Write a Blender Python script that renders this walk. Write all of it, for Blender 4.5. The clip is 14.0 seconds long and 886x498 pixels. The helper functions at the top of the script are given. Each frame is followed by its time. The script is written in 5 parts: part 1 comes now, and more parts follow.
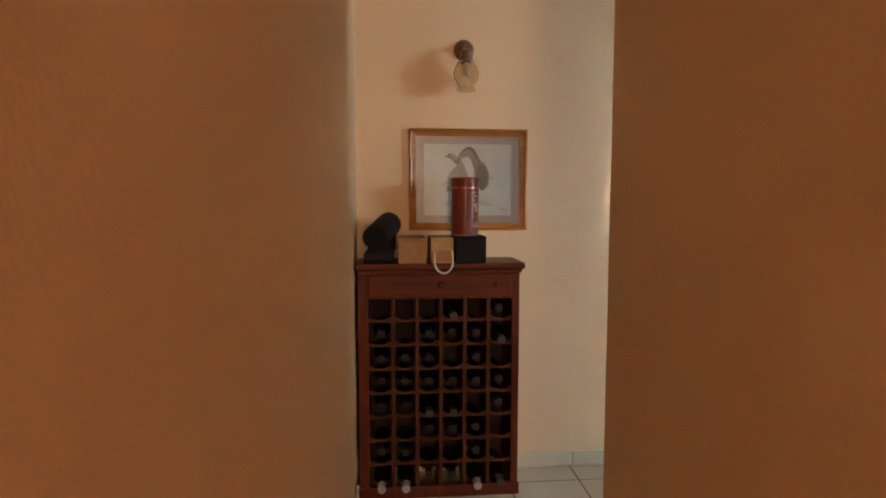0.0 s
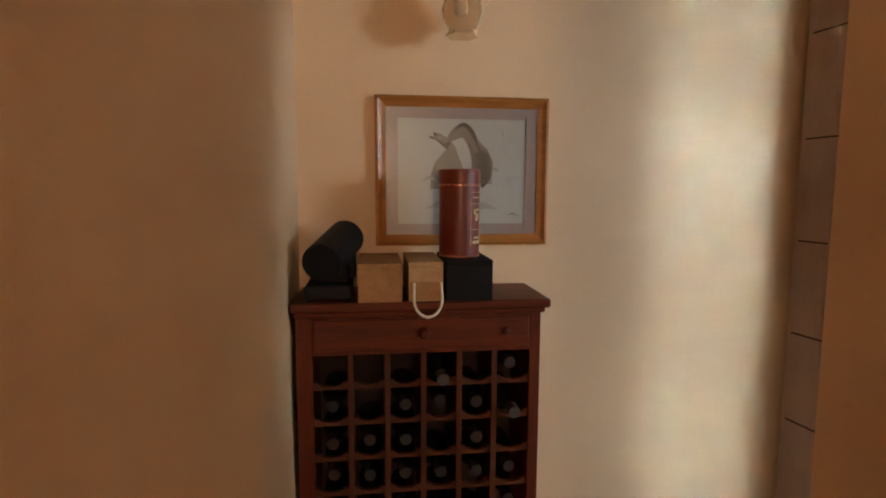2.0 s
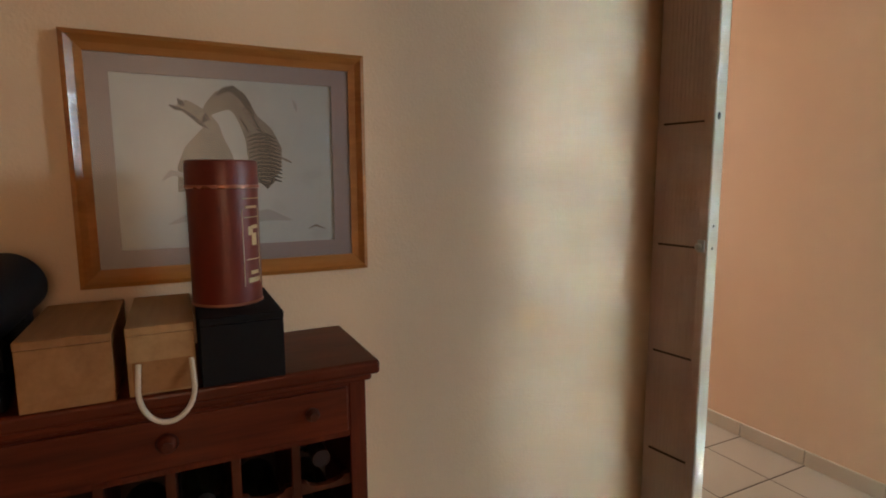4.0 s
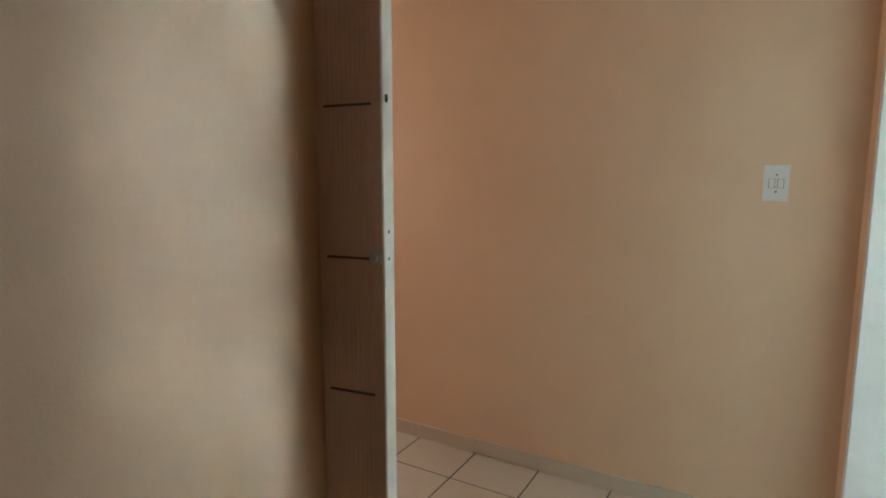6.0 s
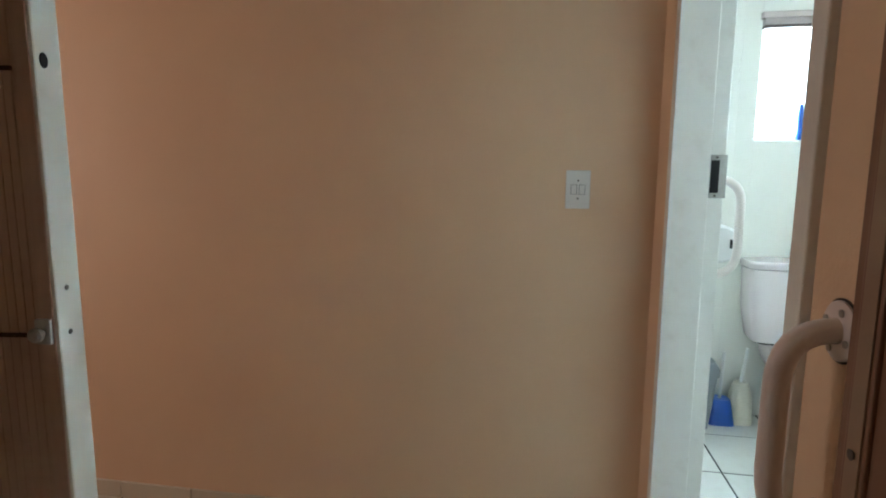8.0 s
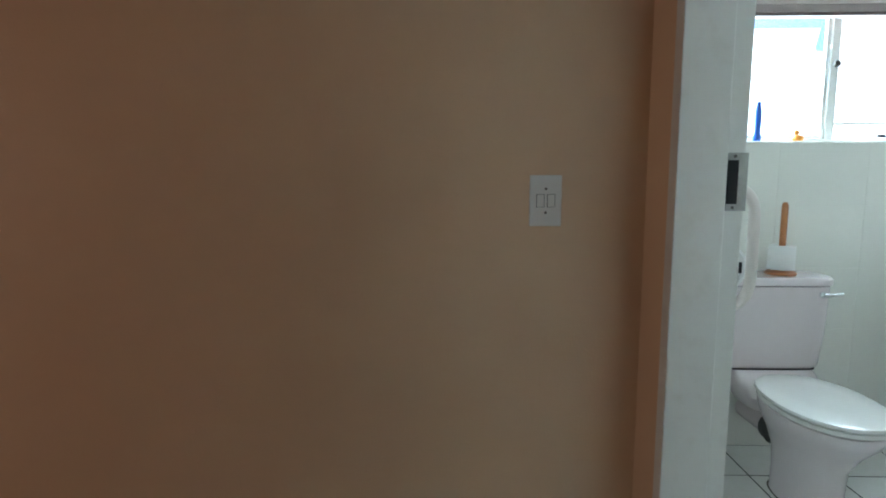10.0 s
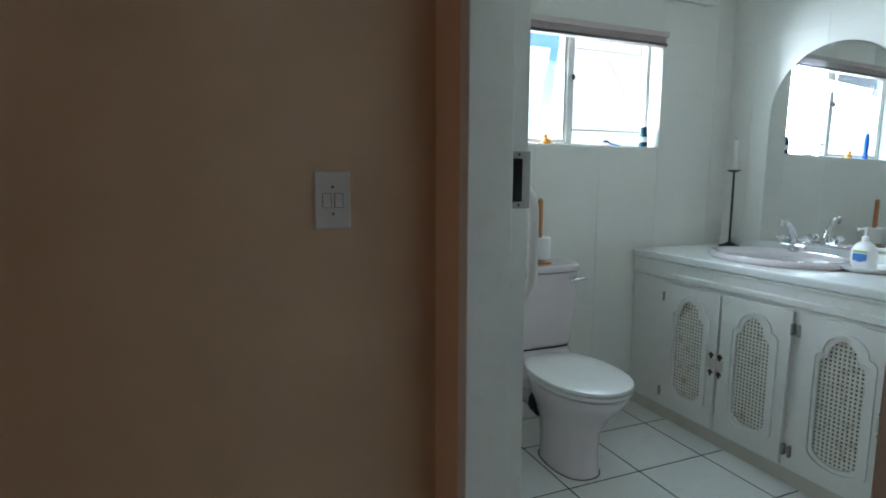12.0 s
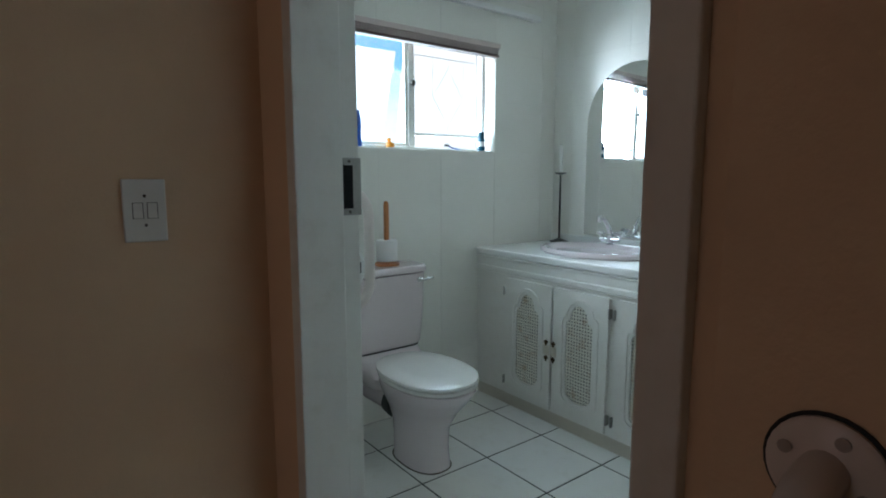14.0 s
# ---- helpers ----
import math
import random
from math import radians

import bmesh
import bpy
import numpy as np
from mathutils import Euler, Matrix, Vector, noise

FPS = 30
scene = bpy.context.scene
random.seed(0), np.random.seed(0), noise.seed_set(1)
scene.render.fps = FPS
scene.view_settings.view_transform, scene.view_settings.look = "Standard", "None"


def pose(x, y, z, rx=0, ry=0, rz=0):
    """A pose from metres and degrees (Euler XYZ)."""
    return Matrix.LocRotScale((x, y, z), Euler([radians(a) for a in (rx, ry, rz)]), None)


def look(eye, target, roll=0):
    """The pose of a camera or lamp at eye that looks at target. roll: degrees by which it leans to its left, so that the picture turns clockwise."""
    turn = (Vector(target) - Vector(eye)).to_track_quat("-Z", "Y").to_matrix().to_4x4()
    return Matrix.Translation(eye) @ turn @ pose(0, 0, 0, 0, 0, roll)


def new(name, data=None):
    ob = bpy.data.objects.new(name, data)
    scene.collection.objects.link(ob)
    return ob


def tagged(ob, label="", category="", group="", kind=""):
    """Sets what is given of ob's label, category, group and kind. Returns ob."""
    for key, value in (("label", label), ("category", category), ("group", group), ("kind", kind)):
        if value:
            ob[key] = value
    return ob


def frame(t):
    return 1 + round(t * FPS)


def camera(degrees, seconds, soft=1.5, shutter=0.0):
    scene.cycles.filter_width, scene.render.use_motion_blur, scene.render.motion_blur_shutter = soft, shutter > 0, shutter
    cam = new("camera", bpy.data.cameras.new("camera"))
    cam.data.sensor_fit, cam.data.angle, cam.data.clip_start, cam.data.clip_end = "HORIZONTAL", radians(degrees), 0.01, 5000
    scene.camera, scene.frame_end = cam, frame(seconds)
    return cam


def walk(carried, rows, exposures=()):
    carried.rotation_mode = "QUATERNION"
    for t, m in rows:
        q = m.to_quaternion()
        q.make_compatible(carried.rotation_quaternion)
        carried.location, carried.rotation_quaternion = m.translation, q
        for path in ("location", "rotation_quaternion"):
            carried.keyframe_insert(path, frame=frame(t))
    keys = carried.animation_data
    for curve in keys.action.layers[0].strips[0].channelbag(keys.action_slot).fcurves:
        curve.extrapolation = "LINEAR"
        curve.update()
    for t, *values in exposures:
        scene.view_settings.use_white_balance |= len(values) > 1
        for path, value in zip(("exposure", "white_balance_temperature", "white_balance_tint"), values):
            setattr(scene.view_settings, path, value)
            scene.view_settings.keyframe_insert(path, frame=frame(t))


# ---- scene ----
cam = camera(78.1, 14.0, soft=1.9)
PATH = [
    (0, pose(-2.6245, -1.5060, 1.1781, 85.514, -0.011, -4.898)),
    (0.5, pose(-2.6280, -1.3273, 1.2102, 84.899, -0.124, -5.235)),
    (1, pose(-2.5900, -1.1158, 1.2270, 84.486, -0.127, -5.602)),
    (1.5, pose(-2.5640, -0.9272, 1.2336, 84.016, -0.100, -5.873)),
    (2, pose(-2.5816, -0.7624, 1.2397, 83.743, -0.215, -7.444)),
    (2.2, pose(-2.5678, -0.7283, 1.2274, 84.156, -0.085, -7.709)),
    (4.3, pose(-2.3716, -0.1991, 1.2662, 81.994, -0.094, -30.997)),
    (4.5, pose(-2.3351, -0.1650, 1.2638, 81.812, -0.331, -34.359)),
    (5, pose(-2.2506, -0.1061, 1.2392, 82.464, 0.058, -43.066)),
    (5.5, pose(-2.1650, -0.0697, 1.2523, 82.309, -0.004, -50.813)),
    (6, pose(-2.1265, -0.0021, 1.2471, 82.729, -0.006, -59.766)),
    (6.5, pose(-2.0915, 0.0505, 1.2482, 82.571, -0.187, -68.990)),
    (7, pose(-2.0015, 0.0701, 1.2517, 82.589, -0.202, -75.691)),
    (7.5, pose(-1.8865, 0.0739, 1.2713, 82.267, -0.254, -79.095)),
    (8, pose(-1.7797, 0.0980, 1.2824, 82.092, -0.380, -80.575)),
    (8.2, pose(-1.7547, 0.1378, 1.2934, 82.082, -0.196, -81.934)),
    (10.3, pose(-1.2570, 0.1936, 1.2806, 82.681, -0.279, -90.508)),
    (10.5, pose(-1.2414, 0.2086, 1.2855, 82.499, -0.498, -92.105)),
    (11, pose(-1.1941, 0.2115, 1.2847, 82.512, -0.454, -98.414)),
    (11.5, pose(-1.1667, 0.2098, 1.2779, 82.730, -0.278, -105.625)),
    (12, pose(-1.1624, 0.1867, 1.2805, 82.650, -0.189, -112.382)),
    (12.5, pose(-1.1647, 0.1669, 1.2855, 82.724, -0.027, -117.178)),
    (13, pose(-1.1657, 0.1547, 1.2846, 82.815, 0.217, -121.070)),
    (13.5, pose(-1.1774, 0.1493, 1.2880, 82.831, 0.121, -124.516)),
    (14, pose(-1.1901, 0.1451, 1.2926, 82.741, 0.082, -127.395)),

]
EXPOSURES = [(0, 1.09, 6950, 13), (1.0, 1.07, 7000, 13), (2.2, 0.9, 6950, 12), (4.3, 0.5, 6500, 10), (5.5, 0.27, 6450, 10), (6.5, -0.04, 6400, 11), (8.2, -0.28, 6300, 12), (10.3, -1.24, 6300, 14), (11.0, -1.52, 6300, 15), (11.5, -1.69, 6300, 15), (12.0, -1.92, 6300, 15), (12.5, -2.09, 6250, 15), (14.0, -2.1, 6300, 15)]
scene.cycles.blur_glossy = 0.0
scene.cycles.sample_clamp_indirect = 0.0
walk(cam, PATH, EXPOSURES)

# ---- light ----
world = bpy.data.worlds.new("sky")
scene.world = world
world.use_nodes = True
sky = world.node_tree.nodes.new("ShaderNodeTexSky")
sky.sky_type, sky.sun_disc = "NISHITA", False
sky.sun_elevation, sky.sun_rotation = radians(55), radians(-60)
world.node_tree.nodes["Background"].inputs["Strength"].default_value = 0.15
world.node_tree.links.new(sky.outputs[0], world.node_tree.nodes["Background"].inputs["Color"])


def lamp(name, kind, m, energy, color, size=(1, 1)):
    data = bpy.data.lights.new(name, kind)
    data.energy, data.color = energy, color
    if kind == "AREA":
        data.shape, data.size, data.size_y = "RECTANGLE", size[0], size[1]
    else:
        data.angle = radians(0.5)
    ob = new(name, data)
    ob.matrix_world = m
    return ob


lamp("sun", "SUN", look((-6, 4, 12), (0, 0, 0)), 3.0, (1.0, 0.95, 0.88))
lamp("bath_window_light", "AREA", look((1.385, -1.575, 1.72), (0, -1.4, 1.3)), 62.0, (0.64, 0.88, 1.0), (1.0, 0.5))
lamp("bath_sky_light", "AREA", look((2.5, -0.12, 2.0), (0.65, -2.63, 1.45)), 650.0, (0.72, 0.88, 1.0), (0.42, 1.6))
lamp("hall_window_light", "AREA", look((-0.6, 3.12, 1.5), (-0.6, 0, 1.3)), 9.6, (1.0, 0.84, 0.79), (0.8, 1.1))
# Fill lamp behind the camera, in a window added to carry it.
lamp("corridor_fill_light", "AREA", look((-2.45, -3.93, 1.5), (-2.45, 0, 1.2)), 12.0, (1.0, 0.68, 0.41), (0.5, 1.1))

# ---- materials ----


def node_mat(name):
    m = bpy.data.materials.new(name)
    m.use_nodes = True
    return m, m.node_tree.nodes, m.node_tree.links, m.node_tree.nodes["Principled BSDF"]


def surface(name, color, rough=0.5, metal=0.0, vary=0.08, scale=6.0, fine=120.0, bump=0.05, stain=None, stain_amount=0.0, per_object=0.0, coat=0.0, stretch=(1, 1, 1)):
    """A painted, glazed or moulded surface with variation at two scales and fine relief."""
    m, n, l, b = node_mat(name)
    co = n.new("ShaderNodeTexCoord")
    mp = n.new("ShaderNodeMapping")
    mp.inputs["Scale"].default_value = stretch
    geo = n.new("ShaderNodeNewGeometry")
    l.new(geo.outputs["Position"], mp.inputs["Vector"])
    big = n.new("ShaderNodeTexNoise")
    big.inputs["Scale"].default_value, big.inputs["Detail"].default_value = scale, 4
    small = n.new("ShaderNodeTexNoise")
    small.inputs["Scale"].default_value, small.inputs["Detail"].default_value = fine, 3
    for t in (big, small):
        l.new(mp.outputs[0], t.inputs["Vector"])
    mix = n.new("ShaderNodeMix")
    mix.data_type, mix.blend_type = "RGBA", "MIX"
    mix.inputs["A"].default_value = (*[c * (1 - vary) for c in color], 1)
    mix.inputs["B"].default_value = (*[min(1, c * (1 + vary)) for c in color], 1)
    add = n.new("ShaderNodeMath")
    add.operation = "MULTIPLY_ADD"
    add.inputs[1].default_value, add.inputs[2].default_value = 0.3, 0.0
    l.new(small.outputs["Fac"], add.inputs[0])
    tot = n.new("ShaderNodeMath")
    tot.operation = "MULTIPLY_ADD"
    tot.inputs[1].default_value = 0.7
    l.new(big.outputs["Fac"], tot.inputs[0])
    l.new(add.outputs[0], tot.inputs[2])
    fac = tot.outputs[0]
    if per_object:
        oi = n.new("ShaderNodeObjectInfo")
        po = n.new("ShaderNodeMath")
        po.operation = "MULTIPLY_ADD"
        po.inputs[1].default_value = per_object
        l.new(oi.outputs["Random"], po.inputs[0])
        l.new(fac, po.inputs[2])
        fac = po.outputs[0]
    l.new(fac, mix.inputs["Factor"])
    out = mix.outputs["Result"]
    if stain:
        ramp = n.new("ShaderNodeValToRGB")
        ramp.color_ramp.elements[0].position, ramp.color_ramp.elements[1].position = 0.55, 0.75
        st = n.new("ShaderNodeTexNoise")
        st.inputs["Scale"].default_value, st.inputs["Detail"].default_value = scale * 2.3, 6
        l.new(mp.outputs[0], st.inputs["Vector"])
        l.new(st.outputs["Fac"], ramp.inputs["Fac"])
        am = n.new("ShaderNodeMath")
        am.operation = "MULTIPLY"
        am.inputs[1].default_value = stain_amount
        l.new(ramp.outputs["Color"], am.inputs[0])
        mx = n.new("ShaderNodeMix")
        mx.data_type = "RGBA"
        l.new(am.outputs[0], mx.inputs["Factor"])
        l.new(out, mx.inputs["A"])
        mx.inputs["B"].default_value = (*stain, 1)
        out = mx.outputs["Result"]
    l.new(out, b.inputs["Base Color"])
    rr = n.new("ShaderNodeMath")
    rr.operation = "MULTIPLY_ADD"
    rr.inputs[1].default_value, rr.inputs[2].default_value = 0.15, max(0.0, rough - 0.075)
    l.new(big.outputs["Fac"], rr.inputs[0])
    l.new(rr.outputs[0], b.inputs["Roughness"])
    b.inputs["Metallic"].default_value = metal
    b.inputs["Coat Weight"].default_value = coat
    bp = n.new("ShaderNodeBump")
    bp.inputs["Strength"].default_value, bp.inputs["Distance"].default_value = bump, 0.004
    l.new(small.outputs["Fac"], bp.inputs["Height"])
    l.new(bp.outputs[0], b.inputs["Normal"])
    return m


def wood(name, dark, light, rough=0.4, axis=2, coat=0.2):
    m, n, l, b = node_mat(name)
    geo = n.new("ShaderNodeNewGeometry")
    mp = n.new("ShaderNodeMapping")
    s = [14.0, 14.0, 14.0]
    s[axis] = 1.2
    mp.inputs["Scale"].default_value = s
    l.new(geo.outputs["Position"], mp.inputs["Vector"])
    big = n.new("ShaderNodeTexNoise")
    big.inputs["Scale"].default_value, big.inputs["Detail"].default_value, big.inputs["Distortion"].default_value = 1.5, 6, 0.6
    fine = n.new("ShaderNodeTexNoise")
    fine.inputs["Scale"].default_value, fine.inputs["Detail"].default_value = 9.0, 5
    l.new(mp.outputs[0], big.inputs["Vector"])
    l.new(mp.outputs[0], fine.inputs["Vector"])
    mx = n.new("ShaderNodeMath")
    mx.operation = "MULTIPLY_ADD"
    mx.inputs[1].default_value = 0.4
    l.new(fine.outputs["Fac"], mx.inputs[0])
    hf = n.new("ShaderNodeMath")
    hf.operation = "MULTIPLY"
    hf.inputs[1].default_value = 0.6
    l.new(big.outputs["Fac"], hf.inputs[0])
    l.new(hf.outputs[0], mx.inputs[2])
    ramp = n.new("ShaderNodeValToRGB")
    e = ramp.color_ramp.elements
    e[0].position, e[0].color, e[1].position, e[1].color = 0.3, (*dark, 1), 0.7, (*light, 1)
    l.new(mx.outputs[0], ramp.inputs["Fac"])
    l.new(ramp.outputs["Color"], b.inputs["Base Color"])
    b.inputs["Roughness"].default_value, b.inputs["Coat Weight"].default_value = rough, coat
    bp = n.new("ShaderNodeBump")
    bp.inputs["Strength"].default_value, bp.inputs["Distance"].default_value = 0.12, 0.002
    l.new(fine.outputs["Fac"], bp.inputs["Height"])
    l.new(bp.outputs[0], b.inputs["Normal"])
    return m


def clear_pane(name, tint=(1, 1, 1), gloss=0.08, rough=0.02, dots=False):
    """Thin window or picture glass: lets light straight through and mirrors a little."""
    m, n, l, b = node_mat(name)
    n.remove(b)
    tr = n.new("ShaderNodeBsdfTransparent")
    tr.inputs["Color"].default_value = (*tint, 1)
    gl = n.new("ShaderNodeBsdfGlossy")
    gl.inputs["Roughness"].default_value = rough
    mx = n.new("ShaderNodeMixShader")
    mx.inputs[0].default_value = gloss
    l.new(tr.outputs[0], mx.inputs[1])
    l.new(gl.outputs[0], mx.inputs[2])
    if dots:
        vo = n.new("ShaderNodeTexVoronoi")
        vo.inputs["Scale"].default_value, vo.inputs["Randomness"].default_value = 62, 0.2
        geo = n.new("ShaderNodeNewGeometry")
        l.new(geo.outputs["Position"], vo.inputs["Vector"])
        ra = n.new("ShaderNodeValToRGB")
        ra.color_ramp.elements[0].position, ra.color_ramp.elements[0].color = 0.20, (0.6, 0.6, 0.6, 1)
        ra.color_ramp.elements[1].position, ra.color_ramp.elements[1].color = 0.32, (0.05, 0.05, 0.05, 1)
        l.new(vo.outputs["Distance"], ra.inputs["Fac"])
        tl = n.new("ShaderNodeBsdfTranslucent")
        m2 = n.new("ShaderNodeMixShader")
        l.new(ra.outputs["Color"], m2.inputs[0])
        l.new(mx.outputs[0], m2.inputs[1])
        l.new(tl.outputs[0], m2.inputs[2])
        mx = m2
    l.new(mx.outputs[0], n["Material Output"].inputs["Surface"])
    return m


PAINT = surface("peach_wall_paint", (0.745, 0.534, 0.352), 0.62, vary=0.05, scale=1.6, fine=170, bump=0.18)
CEILING = surface("white_ceiling_paint", (0.78, 0.76, 0.72), 0.8, vary=0.03, scale=2, bump=0.1)
HALL_TILE = surface("cream_floor_tile", (0.58, 0.52, 0.41), 0.3, vary=0.035, scale=5, fine=90, bump=0.02, stain=(0.58, 0.52, 0.42), stain_amount=0.06, per_object=0.3)
GROUT = surface("grey_brown_grout", (0.085, 0.065, 0.048), 0.9, vary=0.2, scale=20, bump=0.3)
BATH_TILE = surface("white_floor_tile", (0.74, 0.73, 0.69), 0.22, vary=0.04, scale=7, fine=60, bump=0.02, stain=(0.6, 0.56, 0.48), stain_amount=0.3, per_object=0.2)
DARK_GROUT = surface("dark_grout", (0.010, 0.009, 0.008), 0.95, vary=0.3, scale=20, bump=0.3)
WALL_TILE = surface("white_wall_tile", (0.80, 0.785, 0.725), 0.16, vary=0.025, scale=5, fine=40, bump=0.015, per_object=0.3)
PALE_GROUT = surface("pale_grout", (0.74, 0.72, 0.66), 0.9, vary=0.1, scale=20, bump=0.2)
FRAME_WHITE = surface("white_gloss_door_frame", (0.76, 0.75, 0.71), 0.35, vary=0.04, scale=8, bump=0.06, stain=(0.55, 0.5, 0.42), stain_amount=0.25)
RACK = wood("dark_red_stained_wood", (0.055, 0.008, 0.003), (0.15, 0.025, 0.008), 0.5, coat=0.05)
RACK_X = wood("dark_red_stained_wood_across", (0.06, 0.009, 0.003), (0.16, 0.028, 0.009), 0.48, axis=0, coat=0.05)
CELL = wood("brown_rack_slat", (0.05, 0.013, 0.006), (0.105, 0.028, 0.012), 0.55, coat=0.0)
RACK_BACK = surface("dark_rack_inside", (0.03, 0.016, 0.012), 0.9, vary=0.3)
OAK = wood("honey_oak_frame", (0.28, 0.10, 0.02), (0.45, 0.185, 0.045), 0.35, axis=0)
OAK_V = wood("honey_oak_frame_upright", (0.28, 0.10, 0.02), (0.45, 0.185, 0.045), 0.35, axis=2)
MAT_BOARD = surface("mauve_mat_board", (0.24, 0.19, 0.19), 0.9, vary=0.04, scale=20)
PAPER = surface("pale_art_paper", (0.36, 0.375, 0.365), 0.85, vary=0.08, scale=9, stain=(0.28, 0.295, 0.29), stain_amount=0.6)
SKETCH = surface("grey_brown_sketch", (0.15, 0.128, 0.105), 0.9, vary=0.4, scale=45, fine=200)
SKETCH_LIGHT = surface("pale_sketch", (0.185, 0.162, 0.135), 0.9, vary=0.3, scale=40)
FAINT = surface("faint_wash", (0.275, 0.275, 0.262), 0.9, vary=0.15, scale=30)
SKETCH_DARK = surface("dark_sketch_lines", (0.032, 0.027, 0.023), 0.9, vary=0.3)
PANE = clear_pane("picture_glass", (1, 1, 1), 0.035, 0.3)
WINE_BOX = wood("pale_pine_box", (0.27, 0.12, 0.04), (0.40, 0.20, 0.075), 0.6, axis=1, coat=0.0)
LIGHT_BOX = wood("light_pine_box", (0.36, 0.20, 0.085), (0.49, 0.30, 0.14), 0.6, axis=1, coat=0.0)
BLACK_CARD = surface("black_card", (0.005, 0.005, 0.007), 0.7, vary=0.2)
CORD = surface("white_cord", (0.75, 0.70, 0.60), 0.8, vary=0.15, fine=400, bump=0.4)
TIN = surface("dark_red_tin", (0.15, 0.016, 0.009), 0.42, vary=0.25, scale=18, coat=0.05, stain=(0.10, 0.012, 0.008), stain_amount=0.7)
TIN_GOLD = surface("pale_gold_print", (0.60, 0.44, 0.25), 0.4, vary=0.3, scale=60)
TIN_BAND = surface("tin_rim", (0.42, 0.16, 0.10), 0.3, metal=0.5)
BLACK = surface("black_plastic", (0.006, 0.006, 0.008), 0.6, vary=0.2)
BOTTLE = surface("dark_bottle_glass", (0.010, 0.014, 0.010), 0.12, vary=0.3)
CAPS = [surface("white_capsule", (0.40, 0.37, 0.35), 0.5), surface("dark_capsule", (0.008, 0.006, 0.006), 0.7), surface("wine_capsule", (0.018, 0.006, 0.006), 0.7), surface("grey_capsule", (0.045, 0.038, 0.036), 0.6)]
BROWN_DOOR = wood("brown_folding_door", (0.45, 0.305, 0.24), (0.55, 0.38, 0.305), 0.5, axis=2, coat=0.0)
BROWN_LINE = surface("dark_door_groove", (0.06, 0.032, 0.018), 0.8)
JAMB_BROWN = wood("dark_brown_jamb", (0.20, 0.10, 0.058), (0.27, 0.14, 0.082), 0.45, axis=2, coat=0.0)
JAMB_PALE = surface("pale_brown_strip", (0.30, 0.20, 0.13), 0.5)
POST_WHITE = surface("off_white_door_post", (0.74, 0.70, 0.62), 0.35, vary=0.05, scale=10)
CHROME = surface("chrome", (0.75, 0.76, 0.78), 0.12, metal=1.0, vary=0.04)
STEEL = surface("dull_steel", (0.42, 0.40, 0.38), 0.35, metal=0.9, vary=0.2, scale=60)
DULL_STEEL = surface("worn_strike_steel", (0.34, 0.33, 0.31), 0.4, metal=0.6, vary=0.25, scale=60)
DARK_STEEL = surface("dark_hinge_steel", (0.11, 0.10, 0.09), 0.45, metal=0.7, vary=0.3, scale=60)
BRASS = surface("tarnished_brass", (0.12, 0.08, 0.035), 0.4, metal=1.0, vary=0.3, scale=80)
PLASTIC_WHITE = surface("white_plastic", (0.76, 0.75, 0.73), 0.35, vary=0.02)
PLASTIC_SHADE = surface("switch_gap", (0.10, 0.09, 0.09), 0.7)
BAR = surface("white_grab_bar", (0.74, 0.66, 0.62), 0.3, vary=0.04)
PORCELAIN = surface("pale_pink_porcelain", (0.70, 0.615, 0.62), 0.1, vary=0.02, coat=0.5)
SEAT = surface("white_toilet_seat", (0.77, 0.745, 0.71), 0.2, vary=0.02, coat=0.3)
CABINET = surface("white_cabinet_paint", (0.78, 0.765, 0.72), 0.4, vary=0.03, scale=8, bump=0.08, stain=(0.6, 0.55, 0.45), stain_amount=0.2)
PLINTH = surface("beige_plinth", (0.60, 0.55, 0.47), 0.6, vary=0.1, scale=12)
COUNTER = surface("white_counter", (0.80, 0.80, 0.77), 0.2, vary=0.02)
CANE = surface("cream_cane", (0.76, 0.73, 0.64), 0.7, vary=0.12, scale=9, stain=(0.40, 0.22, 0.08), stain_amount=0.75)
# Near-black colour stands in for the shaded hollow behind the cane.
CANE_SHADE = surface("cabinet_inside_shade", (0.045, 0.04, 0.035), 0.95, vary=0.3, scale=12)
PAPER_ROLL = surface("toilet_paper", (0.82, 0.80, 0.78), 0.95, vary=0.03, fine=300, bump=0.3)
ORANGE_WOOD = wood("orange_stained_wood", (0.32, 0.10, 0.03), (0.50, 0.19, 0.06), 0.35)
BLUE = surface("blue_plastic", (0.01, 0.09, 0.42), 0.35, vary=0.1)
GREY_BIN = surface("grey_plastic_bin", (0.22, 0.23, 0.24), 0.45, vary=0.08)
BEIGE_PLASTIC = surface("beige_plastic", (0.62, 0.57, 0.48), 0.45, vary=0.06)
IRON = surface("wrought_iron", (0.03, 0.028, 0.026), 0.6, metal=0.6, vary=0.3)
WAX = surface("white_wax", (0.82, 0.81, 0.77), 0.5, vary=0.02)
BLIND = surface("pink_brown_blind", (0.60, 0.50, 0.47), 0.2, vary=0.1, scale=20)
BLIND_DARK = surface("brown_blind_rail", (0.12, 0.075, 0.065), 0.3, vary=0.1, scale=20)
RUBBER = surface("black_rubber", (0.02, 0.02, 0.02), 0.7, vary=0.2)
ORANGE = surface("orange_plastic", (0.75, 0.28, 0.02), 0.4)
TEAL = surface("dark_teal_bottle", (0.008, 0.06, 0.09), 0.25)
LABEL_GREEN = surface("green_label", (0.25, 0.42, 0.12), 0.5)
LABEL_BLUE = surface("blue_label", (0.04, 0.16, 0.42), 0.5)
GLASS = clear_pane("window_glass", (0.97, 0.99, 1), 0.06)
